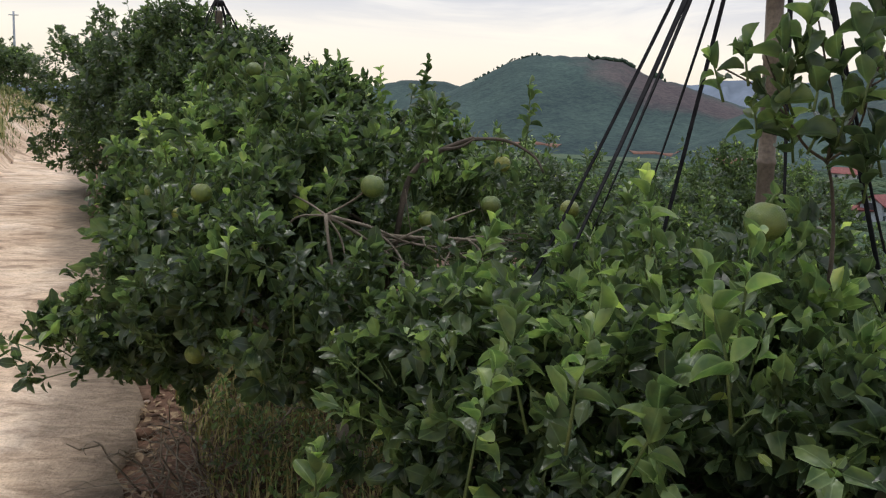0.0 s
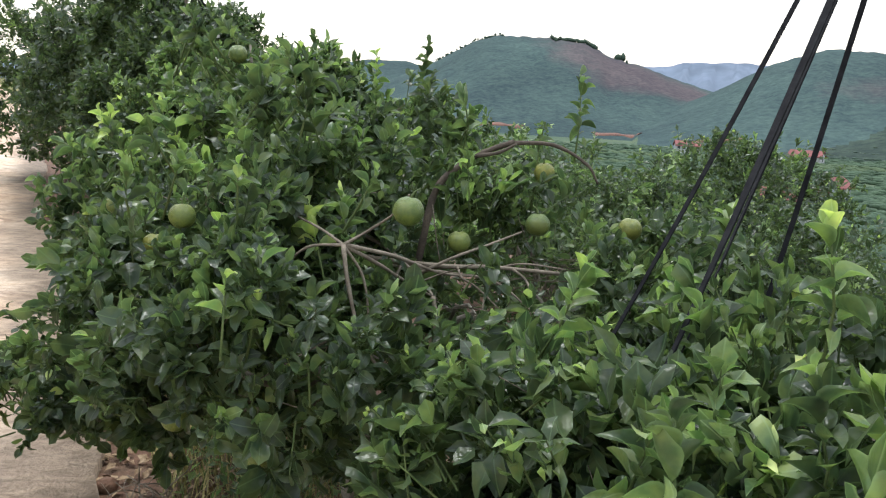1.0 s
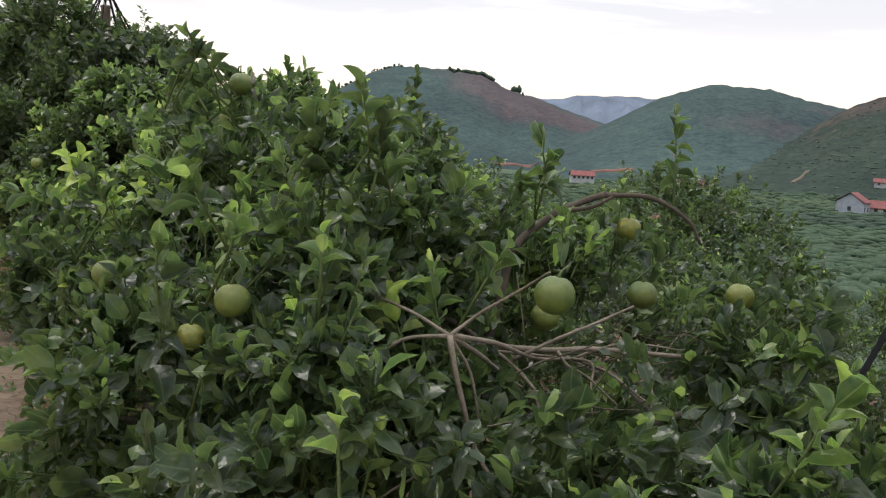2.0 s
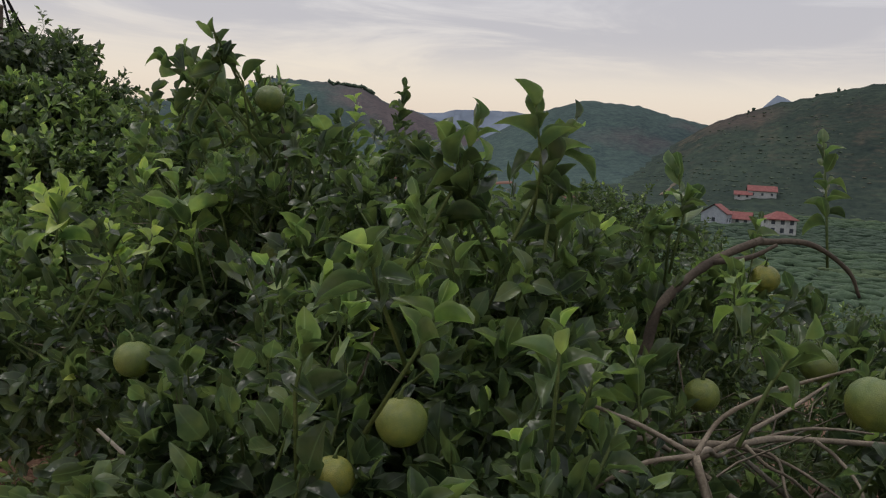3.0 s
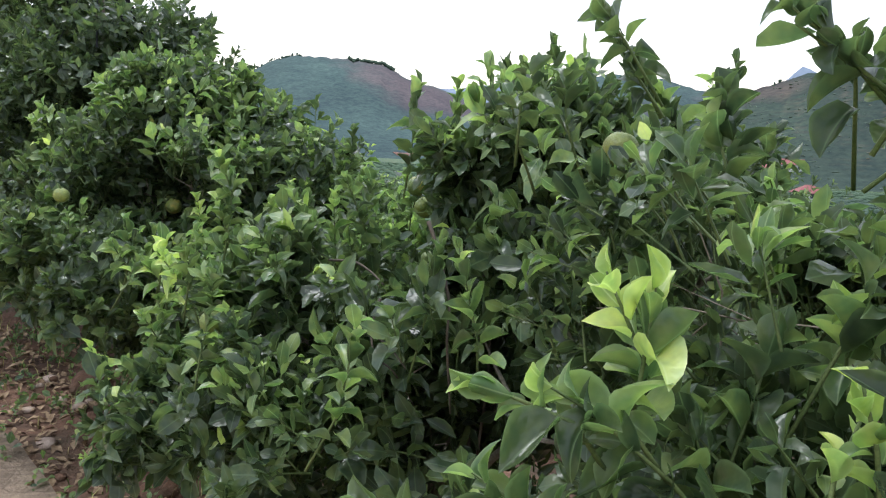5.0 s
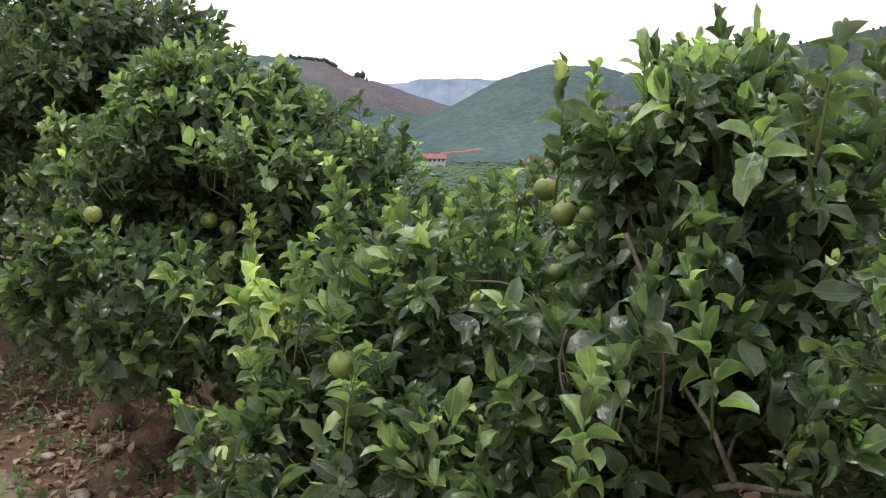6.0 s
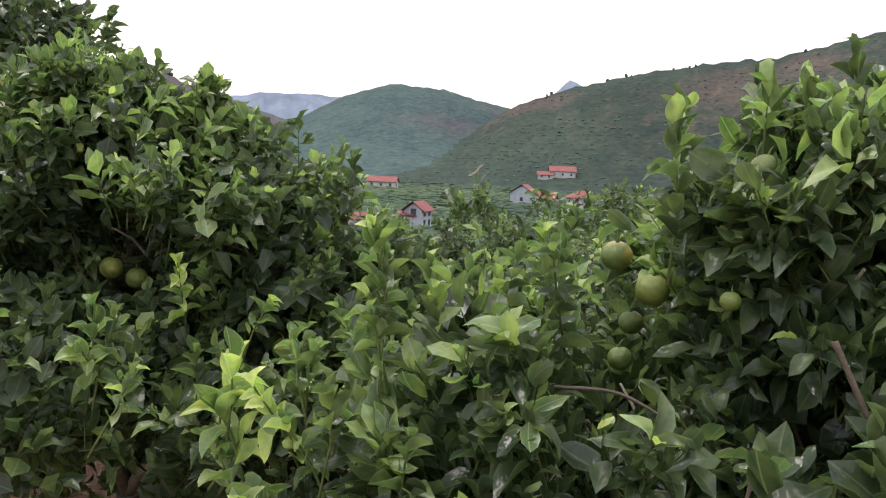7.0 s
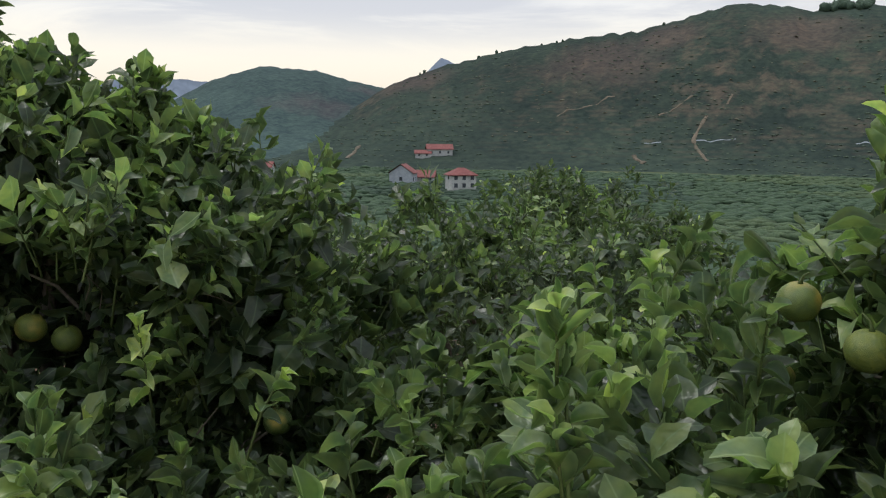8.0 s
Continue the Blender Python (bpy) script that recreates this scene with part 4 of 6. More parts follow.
# shoots that stand out of the crowns
A_SHOOTS = ((0.31, 3.31, 1.70, 1, 7), (-0.60, 2.70, 1.40, 0, 7), (-0.74, 3.88, 1.64, 1, 7), (-0.67, 2.95, 1.38, 0, 7),
            (-0.82, 2.94, 1.30, 0, 7), (-0.71, 3.66, 1.42, 1, 8), (0.20, 3.36, 1.52, 1, 6), (-0.52, 3.11, 1.45, 1, 7), (-0.69, 3.05, 1.40, 2, 7),
            (-0.77, 3.17, 1.28, 2, 6), (-1.08, 3.26, 1.20, 1, 6), (-0.87, 3.20, 1.26, 0, 7))
for k, (x, y, z, age, n) in enumerate(A_SHOOTS):
    shoot(tree_a, (x, y, z), n + 2, 0.060, age, (0.25 * math.sin(k * 2.1), 0.2 * math.cos(k * 1.7)), 0.18)
# two upright clumps with broad leaves, a paler one behind them, and rosettes below
for k, (x, y, z, age, lx, ly) in enumerate(((-0.61, 3.02, 1.68, 1, 0.3, 0.0), (-0.665, 3.03, 1.65, 0, -0.4, 0.2), (-0.70, 3.05, 1.62, 0, -0.9, 0.3), (-0.60, 3.00, 1.61, 1, 0.5, -0.3), (-0.64, 3.01, 1.56, 0, -0.2, -0.4),
                                            (-0.555, 2.93, 1.70, 0, -0.2, -0.1), (-0.45, 3.00, 1.69, 1, 0.6, 0.2), (-0.50, 2.97, 1.64, 0, 0.1, 0.2), (-0.52, 2.95, 1.58, 1, -0.4, -0.3),
                                            (-0.06, 3.31, 1.62, 2, -0.2, 0.1), (-0.03, 3.30, 1.57, 1, 0.3, -0.2))):
    shoot(tree_a, (x, y, z), 5, 0.078, age, (lx, ly), 0.12)
for k, (x, y, z, age) in enumerate(((-0.63, 2.63, 1.42, 2), (-0.77, 2.66, 1.44, 2), (-0.86, 2.67, 1.50, 1), (-0.92, 2.72, 1.38, 1), (-0.55, 2.68, 1.36, 1))):
    shoot(tree_a, (x, y, z), 5, 0.066, age, (0.4 * math.sin(k * 2.2), -0.3 + 0.3 * math.cos(k * 1.7)), 0.08)
# leafy shoots that fill the lit side behind them
for k, (x, y, z, age) in enumerate(((-0.58, 3.80, 1.44, 2), (-0.75, 3.50, 1.40, 1), (-0.60, 3.60, 1.36, 1),
                                    (-0.55, 3.48, 1.40, 2), (-0.45, 3.65, 1.36, 1), (-0.70, 3.38, 1.38, 1), (-0.82, 3.40, 1.32, 1), (-0.62, 3.30, 1.40, 2), (-0.50, 3.22, 1.36, 1), (-0.40, 3.40, 1.36, 1))):
    shoot(tree_a, (x, y, z), 6, 0.070, age, (0.5 * math.sin(k * 2.6), 0.4 * math.cos(k * 1.9)), 0.12)
# pale broad-leaved sprays that lean out over the road
for k, (x, y, z, lx, ly) in enumerate(((-1.52, 3.77, 1.39, -2.6, 0.9), (-1.45, 3.75, 1.39, -1.8, 0.5), (-1.40, 3.73, 1.36, -1.2, 0.2), (-1.37, 3.79, 1.50, -0.5, 0.1), (-1.32, 3.77, 1.49, 0.1, 0.0),
                                       (-1.62, 3.84, 1.23, -2.4, 0.6), (-1.50, 3.82, 1.27, -1.4, 0.3), (-1.09, 3.62, 1.56, -0.3, -0.2))):
    shoot(tree_a, (x, y, z), 5, 0.084, 3 if k == 3 else 1 if k in (2, 5, 6) else 2, (lx, ly), 0.13, label="pale young shoot with broad leaves")
for x, y, z, age, lx, ly in ((-0.83, 3.53, 1.44, 2, -0.6, 0.2), (-0.79, 3.50, 1.43, 2, 0.4, -0.1), (-0.81, 3.51, 1.36, 1, -0.8, -0.2), (-0.77, 3.42, 1.39, 1, 0.3, 0.2),
                             (-0.74, 3.40, 1.35, 2, 0.8, 0.0), (-0.80, 3.42, 1.30, 0, -0.4, -0.3), (-0.70, 3.36, 1.32, 1, 0.6, -0.4)):
    shoot(tree_a, (x, y, z), 4, 0.094, age, (lx, ly), 0.08, root=0.06)
for x, y, z, lx in ((-1.21, 3.59, 1.44, -0.3), (-1.18, 3.61, 1.40, 0.5), (-1.12, 3.60, 1.43, 0.2), (-1.05, 3.64, 1.46, -0.2)):
    shoot(tree_a, (x, y, z), 5, 0.050, 3, (lx, 0.1), 0.09, label="pale young shoot")
# dark leaves about the topmost fruit: an upright tip and a side twig that leans to the road
for k, (x, y, z, age, lx, ly) in enumerate(((-1.01, 3.68, 1.86, 0, -0.3, -0.2), (-1.00, 3.70, 1.82, 1, 0.5, -0.3), (-0.98, 3.72, 1.82, 0, -0.6, 0.2),
                                            (-1.12, 3.86, 1.81, 0, -1.6, 0.2), (-1.08, 3.85, 1.79, 0, -0.9, 0.4), (-1.04, 3.84, 1.78, 0, -0.4, -0.3), (-1.00, 3.83, 1.76, 1, -0.7, 0.1),
                                            (-0.82, 3.84, 1.74, 0, 1.1, 0.2), (-0.78, 3.85, 1.70, 0, 0.9, 0.0), (-0.91, 3.86, 1.66, 1, -0.4, 0.2), (-0.84, 3.88, 1.63, 0, 0.3, -0.2))):
    shoot(tree_a, (x, y, z), 4 if k < 8 else 5, 0.072, age, (lx, ly), 0.09)
for line, w in ((((-0.80, 3.87, 1.40), (-0.86, 3.86, 1.58), (-0.91, 3.82, 1.68), (-0.96, 3.74, 1.76), (-1.01, 3.68, 1.84)), 0.0065), (((-0.88, 3.85, 1.62), (-0.96, 3.84, 1.68), (-1.04, 3.85, 1.73), (-1.11, 3.86, 1.77)), 0.0045),
                (((-0.85, 3.88, 1.60), (-0.88, 3.87, 1.70), (-0.88, 3.84, 1.755), (-0.87, 3.82, 1.76)), 0.004)):
    bough(tree_a, line, w, 0.4 * w, TWIG)
for k, (x, y, z, age) in enumerate(((-0.98, 3.77, 1.57, 2), (-1.02, 3.78, 1.52, 1), (-1.06, 3.78, 1.46, 2), (-0.97, 3.76, 1.47, 1), (-1.10, 3.85, 1.42, 1), (-1.23, 3.83, 1.33, 1),
                                    (-0.61, 3.63, 1.40, 2), (-0.60, 2.91, 1.36, 2), (-0.40, 2.85, 1.34, 2), (-0.50, 2.88, 1.30, 3))):
    shoot(tree_a, (x, y, z), 7, 0.074, age, (0.5 * math.sin(k * 2.0), 0.35 * math.cos(k * 1.4)), 0.13)
# a long arching shoot with its side shoots, above the oranges of the first tree
for k, (x, y, z) in enumerate(((-1.07, 4.48, 1.90), (-1.02, 4.52, 1.85), (-0.96, 4.54, 1.81), (-0.88, 4.56, 1.75), (-0.86, 4.55, 1.70), (-1.02, 4.13, 1.74), (-1.03, 4.13, 1.68),
                               (-1.15, 4.59, 1.79), (-1.09, 4.58, 1.77), (-1.19, 4.62, 1.73))):
    shoot(tree_a, (x, y, z), 6, 0.074, 0 if k % 3 else 1, (-0.7 if k < 5 else 0.4 * math.sin(k * 2.0), 0.25 * math.cos(k)), 0.11)
part("branch", tube(bmesh.new(), [Vector(q) - tree_a.location for q in ((-0.70, 4.30, 1.15), (-0.78, 4.48, 1.50), (-0.88, 4.56, 1.68), (-0.96, 4.54, 1.79), (-1.06, 4.49, 1.87))],
                    [0.008, 0.006, 0.005, 0.004, 0.002], 6), TWIG, tree_a)
for k, (x, y, z, age) in enumerate(((-0.60, 2.36, 1.20, 2), (-0.53, 2.38, 1.16, 2), (-0.67, 2.42, 1.14, 1), (-0.30, 2.60, 1.41, 1), (-0.46, 2.42, 1.06, 1), (-0.32, 2.42, 1.00, 1), (-0.20, 2.44, 1.03, 2), (-0.10, 2.40, 0.99, 1),
                                    (-0.01, 2.38, 0.96, 1), (-0.74, 2.50, 1.12, 1), (-0.80, 2.60, 1.22, 1), (-0.66, 2.62, 1.24, 2), (-0.56, 2.60, 1.30, 1), (-0.14, 2.62, 1.08, 1), (0.00, 2.66, 1.06, 2), (-0.42, 2.40, 0.92, 1))):
    shoot(tree_a, (x, y, z), 5, 0.062, age, (0.5 * math.sin(k * 2.7), -0.2 + 0.4 * math.cos(k * 1.5)), 0.09, root=0.07)
B_SHOOTS = ((0.15, 1.68, 1.20, 1, 7), (0.06, 2.06, 1.03, 1, 7), (0.45, 1.91, 1.43, 2, 6), (0.36, 1.73, 1.24, 1, 7), (0.14, 2.23, 1.29, 2, 6),
            (0.57, 2.64, 1.36, 1, 7), (0.69, 1.80, 1.30, 1, 7), (0.17, 1.80, 1.13, 2, 7), (0.40, 1.87, 1.15, 1, 7), (0.29, 2.01, 1.25, 1, 8),
            (-0.28, 1.95, 0.74, 2, 7), (0.12, 1.59, 1.09, 2, 7), (0.76, 1.95, 1.40, 1, 6), (0.95, 1.65, 1.28, 1, 8), (0.28, 1.41, 1.24, 2, 6), (0.50, 1.36, 1.37, 2, 4), (0.44, 1.38, 1.30, 2, 5), (0.42, 1.45, 1.14, 1, 8),
            (0.00, 2.38, 0.96, 1, 8), (0.06, 2.36, 0.92, 1, 8))
for k, (x, y, z, age, n) in enumerate(B_SHOOTS):
    shoot(tree_b, (x, y, z), n + 2, 0.080, age, (0.3 * math.sin(k * 1.9), 0.25 * math.cos(k * 2.3)), 0.18)
# the tall branch beside the post, its twigs full of dark leaves
TALL = ((0.56, 1.86, 1.67), (0.62, 1.84, 1.70), (0.66, 1.83, 1.62), (0.69, 1.76, 1.64), (0.72, 1.74, 1.76), (0.77, 1.73, 1.68), (0.80, 1.71, 1.74), (0.78, 1.79, 1.57), (0.72, 1.81, 1.54),
        (0.78, 1.68, 1.58), (0.81, 1.66, 1.65), (0.81, 1.78, 1.52), (0.66, 1.86, 1.57), (0.71, 1.75, 1.70), (0.83, 1.65, 1.53), (0.67, 1.77, 1.71), (0.74, 1.74, 1.65), (0.81, 1.66, 1.48),
        (0.90, 1.80, 1.80), (0.97, 1.84, 1.84), (0.86, 1.76, 1.72), (0.94, 1.80, 1.70), (1.02, 1.82, 1.76))
for k, (x, y, z) in enumerate(TALL):
    shoot(tree_b, (x, y, z + 0.02), 4, 0.076, 0 if k % 4 else 1, (1.5 * (x - 0.80) + 0.3 * math.sin(k * 2.1), 0.5 * math.sin(k * 1.3)), 0.07, root=0.03)
STEM = (0.80, 1.79, 1.46)
for line, w in ((((0.95, 2.10, 0.70), (0.86, 1.86, 1.10), (0.84, 1.81, 1.28), (0.83, 1.82, 1.40), STEM), 0.0060), ((STEM, (0.76, 1.81, 1.49), (0.72, 1.81, 1.54), (0.67, 1.83, 1.60), (0.58, 1.85, 1.65)), 0.0038),
                ((STEM, (0.79, 1.76, 1.56), (0.76, 1.75, 1.65), (0.73, 1.74, 1.74)), 0.0036), (((0.72, 1.81, 1.54), (0.68, 1.80, 1.62), (0.65, 1.80, 1.68)), 0.0028), ((STEM, (0.81, 1.72, 1.50), (0.82, 1.69, 1.58), (0.81, 1.68, 1.70)), 0.0032),
                ((STEM, (0.85, 1.78, 1.58), (0.90, 1.79, 1.70), (0.94, 1.81, 1.80)), 0.0034), (((0.87, 1.78, 1.62), (0.93, 1.80, 1.66), (1.00, 1.82, 1.74)), 0.0028)):
    bough(tree_b, line, w, 0.5 * w, BROWN_BARK)
C_SHOOTS = ((-0.41, 5.11, 1.84, 0, 7), (-0.14, 5.40, 1.93, 0, 7), (-0.45, 5.30, 1.78, 0, 6), (-0.73, 5.55, 1.90, 1, 8), (-0.78, 5.40, 1.95, 1, 7), (-1.17, 5.50, 1.80, 1, 9), (-1.00, 5.64, 1.81, 1, 8), (-0.70, 5.29, 1.86, 1, 8),
            (-0.76, 5.19, 1.78, 1, 8), (-0.85, 5.45, 1.88, 1, 7), (-1.25, 5.73, 1.50, 1, 8), (-1.37, 5.80, 1.44, 2, 7),
            (-1.58, 5.70, 1.42, 1, 8), (-1.22, 4.97, 1.38, 1, 8), (-1.20, 4.89, 1.38, 2, 7), (-1.45, 4.80, 1.24, 1, 7))
for k, (x, y, z, age, n) in enumerate(C_SHOOTS):
    shoot(tree_c, (x, y, z), n + 4, 0.080, age if k % 3 else 2, (0.22 * math.sin(k * 2.6), 0.2 * math.cos(k * 1.3)), 0.27)
for k, (x, y, z) in enumerate(((-1.93, 5.75, 1.24), (-1.88, 5.72, 1.18), (-1.97, 5.66, 1.06), (-2.13, 5.80, 0.92), (-1.75, 5.65, 1.42), (-1.72, 5.33, 1.14),
                               (-1.84, 5.60, 1.28), (-1.76, 5.45, 1.22), (-1.61, 5.39, 1.26), (-1.77, 5.24, 1.14), (-1.90, 5.72, 1.04))):
    shoot(tree_c, (x, y, z), 7, 0.068, 3 if k in (0, 3) else (2 if k < 6 else 1), (-0.7 + 0.1 * k, -0.3 + 0.3 * math.sin(k * 2.2)), 0.14, label="pale young shoot")
for k, (x, y, z, age) in enumerate(((-1.62, 7.12, 1.52, 3), (-1.66, 7.05, 1.44, 2), (-1.82, 6.86, 1.33, 3), (-1.58, 7.56, 1.93, 1), (-1.75, 7.53, 1.98, 1), (-2.00, 6.88, 1.18, 1),
                                    (-1.20, 7.09, 1.64, 0), (-1.05, 7.30, 1.66, 0), (-1.37, 7.23, 1.62, 0), (-2.30, 7.01, 1.28, 2), (-2.36, 6.98, 1.24, 2))):
    shoot(tree_d, (x, y, z), 9, 0.076, age, (0.2 * math.sin(k * 2.2), -0.2), 0.18)
for k, (x, y, z) in enumerate(((-1.78, 8.40, 2.25), (-1.98, 9.30, 2.42), (-2.20, 9.13, 2.35), (-1.74, 8.57, 2.28))):
    shoot(tree_e, (x, y, z), 8, 0.085, 0, (0.2, -0.1), 0.2)

for k, (x, y, z, age) in enumerate(((-2.09, 6.62, 1.24, 2), (-2.04, 6.54, 1.20, 1), (-2.14, 6.50, 1.17, 2), (-2.02, 6.40, 1.14, 2), (-1.82, 6.62, 1.10, 1), (-1.69, 6.61, 1.04, 1),
                                    (-1.73, 7.11, 1.49, 1), (-1.72, 6.94, 1.29, 2), (-1.35, 6.80, 1.33, 1), (-1.37, 6.66, 1.19, 0), (-1.18, 6.66, 1.26, 1), (-1.34, 6.91, 1.41, 2),
                                    (-1.25, 6.44, 1.10, 1), (-1.87, 7.04, 1.21, 1))):
    shoot(tree_d, (x, y, z), 7, 0.084, age, (0.5 * math.sin(k * 2.4), 0.4 * math.cos(k * 1.9) - 0.2), 0.14)
# a pale shoot with broad leaves that stands out of the third tree
for x, y, z, age, lx, ly in ((-1.92, 5.92, 1.25, 3, 0.0, 0.1), (-1.90, 5.95, 1.19, 3, 0.5, -0.1), (-1.95, 5.93, 1.15, 2, -0.6, 0.0), (-1.89, 5.93, 1.09, 3, 0.2, -0.5), (-1.93, 5.94, 1.03, 2, -0.3, 0.3)):
    shoot(tree_c, (x, y, z), 3, 0.104, age, (lx, ly), 0.08, label="pale young shoot with broad leaves", root=0.08)
# broad-leaved shoots of the third tree towards the road
for k, (x, y, z, age) in enumerate(((-1.51, 5.85, 1.46, 2), (-1.27, 5.85, 1.48, 1), (-1.36, 5.62, 1.50, 1), (-1.46, 5.75, 1.42, 1), (-1.50, 5.78, 1.44, 1),
                                    (-1.34, 5.65, 1.30, 1), (-0.96, 6.00, 1.57, 1), (-1.06, 6.06, 1.50, 2), (-1.55, 5.46, 1.20, 1), (-1.62, 5.40, 1.16, 1),
                                    (-1.75, 5.65, 1.56, 2), (-1.70, 5.68, 1.49, 2), (-0.74, 6.49, 1.46, 2), (-0.55, 6.42, 1.43, 2))):
    shoot(tree_c, (x, y, z), 8, 0.072, age, (0.45 * math.sin(k * 2.3), 0.35 * math.cos(k * 1.6)), 0.16)
for k, (x, y, z, age) in enumerate(((-1.81, 5.87, 1.30, 2), (-1.77, 5.84, 1.28, 2), (-1.69, 5.84, 1.29, 1), (-1.62, 6.29, 1.22, 1), (-1.53, 6.24, 1.24, 2), (-1.74, 6.21, 1.16, 1), (-1.47, 6.45, 1.25, 1), (-1.63, 6.54, 1.25, 2), (-1.85, 6.28, 1.19, 1), (-1.33, 6.48, 1.27, 1))):
    shoot(tree_c, (x, y, z), 6, 0.068, age, (0.5 * math.sin(k * 2.9), 0.4 * math.cos(k * 2.1)), 0.11)
fruits(tree_a, FRUIT_A)
fruits(tree_b, FRUIT_B)
fruits(tree_c, FRUIT_C, ripe=(3, 6))
fruits(tree_d, FRUIT_D, ripe=(0, 2))

# bare grey twigs where the first tree has lost its leaves
NODE, NODE2 = (-0.38, 2.70, 1.20), (0.01, 3.12, 1.05)
BARE = ((NODE, (-0.44, 2.75, 1.23), (-0.51, 2.82, 1.25), (-0.60, 2.92, 1.27)), (NODE, (-0.36, 2.66, 1.10), (-0.32, 2.61, 0.98), (-0.23, 2.53, 0.87)),
        (NODE, (-0.47, 2.70, 1.19), (-0.54, 2.74, 1.12), (-0.60, 2.72, 1.03)), (NODE, (-0.33, 2.72, 1.12), (-0.31, 2.70, 1.02), (-0.30, 2.66, 0.94)),
        (NODE, (-0.31, 2.74, 1.24), (-0.25, 2.70, 1.29), (-0.22, 2.60, 1.345)), (NODE, (-0.25, 2.85, 1.15), (-0.12, 3.00, 1.08), NODE2),
        (NODE, (-0.30, 2.80, 1.14), (-0.20, 2.95, 1.05), (-0.12, 3.10, 0.98)), (NODE2, (0.09, 3.06, 1.10), (0.16, 3.03, 1.11), (0.25, 3.02, 1.10)),
        (NODE2, (0.03, 3.03, 1.06), (0.01, 2.97, 1.02), (0.00, 2.92, 0.97)), (NODE2, (0.07, 3.04, 1.04), (0.13, 2.97, 1.00), (0.19, 2.92, 0.96)),
        ((-0.51, 3.08, 1.02), (-0.38, 3.06, 1.08), (-0.28, 3.04, 1.09), NODE2), ((-0.56, 2.76, 1.12), (-0.66, 2.77, 1.10), (-0.73, 2.78, 1.08), (-0.80, 2.78, 1.06)),
        ((-0.22, 3.30, 0.80), (-0.17, 3.22, 1.14), (-0.138, 3.22, 1.296), (-0.079, 3.22, 1.367), (0.0, 3.22, 1.42), (0.10, 3.22, 1.46)), ((0.08, 3.22, 1.455), (0.22, 3.22, 1.455), (0.33, 3.22, 1.40), (0.37, 3.22, 1.34)), ((-0.02, 3.22, 1.41), (0.05, 3.19, 1.425), (0.10, 3.17, 1.455)))
for k, line in enumerate(BARE):
    w = 0.0135 if k == 12 else 0.0075 if k in (13, 14) else 0.0065 if k in (1, 5, 6, 10) else 0.0042
    bough(tree_a, line, w, w * (0.6 if k == 12 else 0.5), BROWN_BARK if k > 11 else DEADWOOD, "bent brown branch" if k > 11 else "bare grey branch")
for line, w in ((((-0.47, 4.02, 0.40), (-0.50, 4.02, 0.98), (-0.53, 4.01, 1.07), (-0.59, 4.01, 1.13), (-0.65, 4.01, 1.22), (-0.74, 3.98, 1.38)), 0.019), (((-0.58, 4.01, 1.12), (-0.55, 4.06, 1.17), (-0.51, 4.11, 1.22), (-0.49, 4.16, 1.36)), 0.010),
                (((-0.59, 4.01, 1.12), (-0.59, 3.95, 1.15), (-0.57, 3.90, 1.19), (-0.53, 3.85, 1.20)), 0.008), (((-0.59, 4.01, 1.12), (-0.64, 3.99, 1.13), (-0.70, 3.98, 1.17), (-0.76, 3.97, 1.22)), 0.007),
                (((-0.61, 3.90, 0.55), (-0.61, 3.88, 1.05), (-0.65, 3.86, 1.18), (-0.72, 3.84, 1.34)), 0.013), (((-0.62, 3.88, 1.10), (-0.72, 3.86, 1.24), (-0.80, 3.85, 1.45), (-0.84, 3.90, 1.75)), 0.010),
                (((-0.63, 3.87, 1.14), (-0.56, 3.80, 1.20), (-0.46, 3.78, 1.22), (-0.35, 3.75, 1.20)), 0.008)):
    bough(tree_a, line, w, w * 0.45, BARK)


# knotty limbs above the bare soil under the first tree
KNOTTY = ((((-0.51, 3.08, 1.10), (-0.41, 3.07, 1.11), (-0.26, 3.05, 1.10), (-0.10, 3.00, 1.10), (0.03, 3.02, 1.10), (0.22, 2.96, 1.10)), 0.0125),
         (((-0.56, 3.21, 1.20), (-0.36, 3.15, 1.16), (-0.28, 3.10, 1.13), (-0.23, 3.04, 1.10), (-0.18, 2.98, 1.07), (-0.14, 2.91, 1.03)), 0.0095),
         (((-0.18, 2.98, 1.08), (-0.09, 2.97, 1.13), (0.01, 2.98, 1.17), (0.11, 3.00, 1.21)), 0.0065),
         (((-0.23, 3.04, 1.10), (-0.24, 3.01, 1.08), (-0.27, 3.00, 1.01), (-0.28, 3.02, 0.92)), 0.006),
         (((-0.14, 2.91, 1.03), (-0.13, 2.90, 0.95), (-0.16, 2.96, 0.80), (-0.22, 3.10, 0.60)), 0.008),
         (((0.09, 3.00, 1.10), (0.13, 2.98, 1.07), (0.14, 2.92, 1.02), (0.13, 2.92, 0.93)), 0.0055),
         (((-0.07, 2.99, 1.10), (-0.06, 2.94, 1.08), (-0.02, 2.92, 1.06), (0.05, 2.90, 1.00)), 0.005),
         (((-0.48, 2.95, 1.08), (-0.36, 2.98, 1.09), (-0.30, 3.02, 1.06), (-0.24, 3.05, 1.02)), 0.005))
for line, w in KNOTTY:
    bough(tree_a, line, 0.82 * w, w * 0.42, DEADWOOD, "bare grey branch")
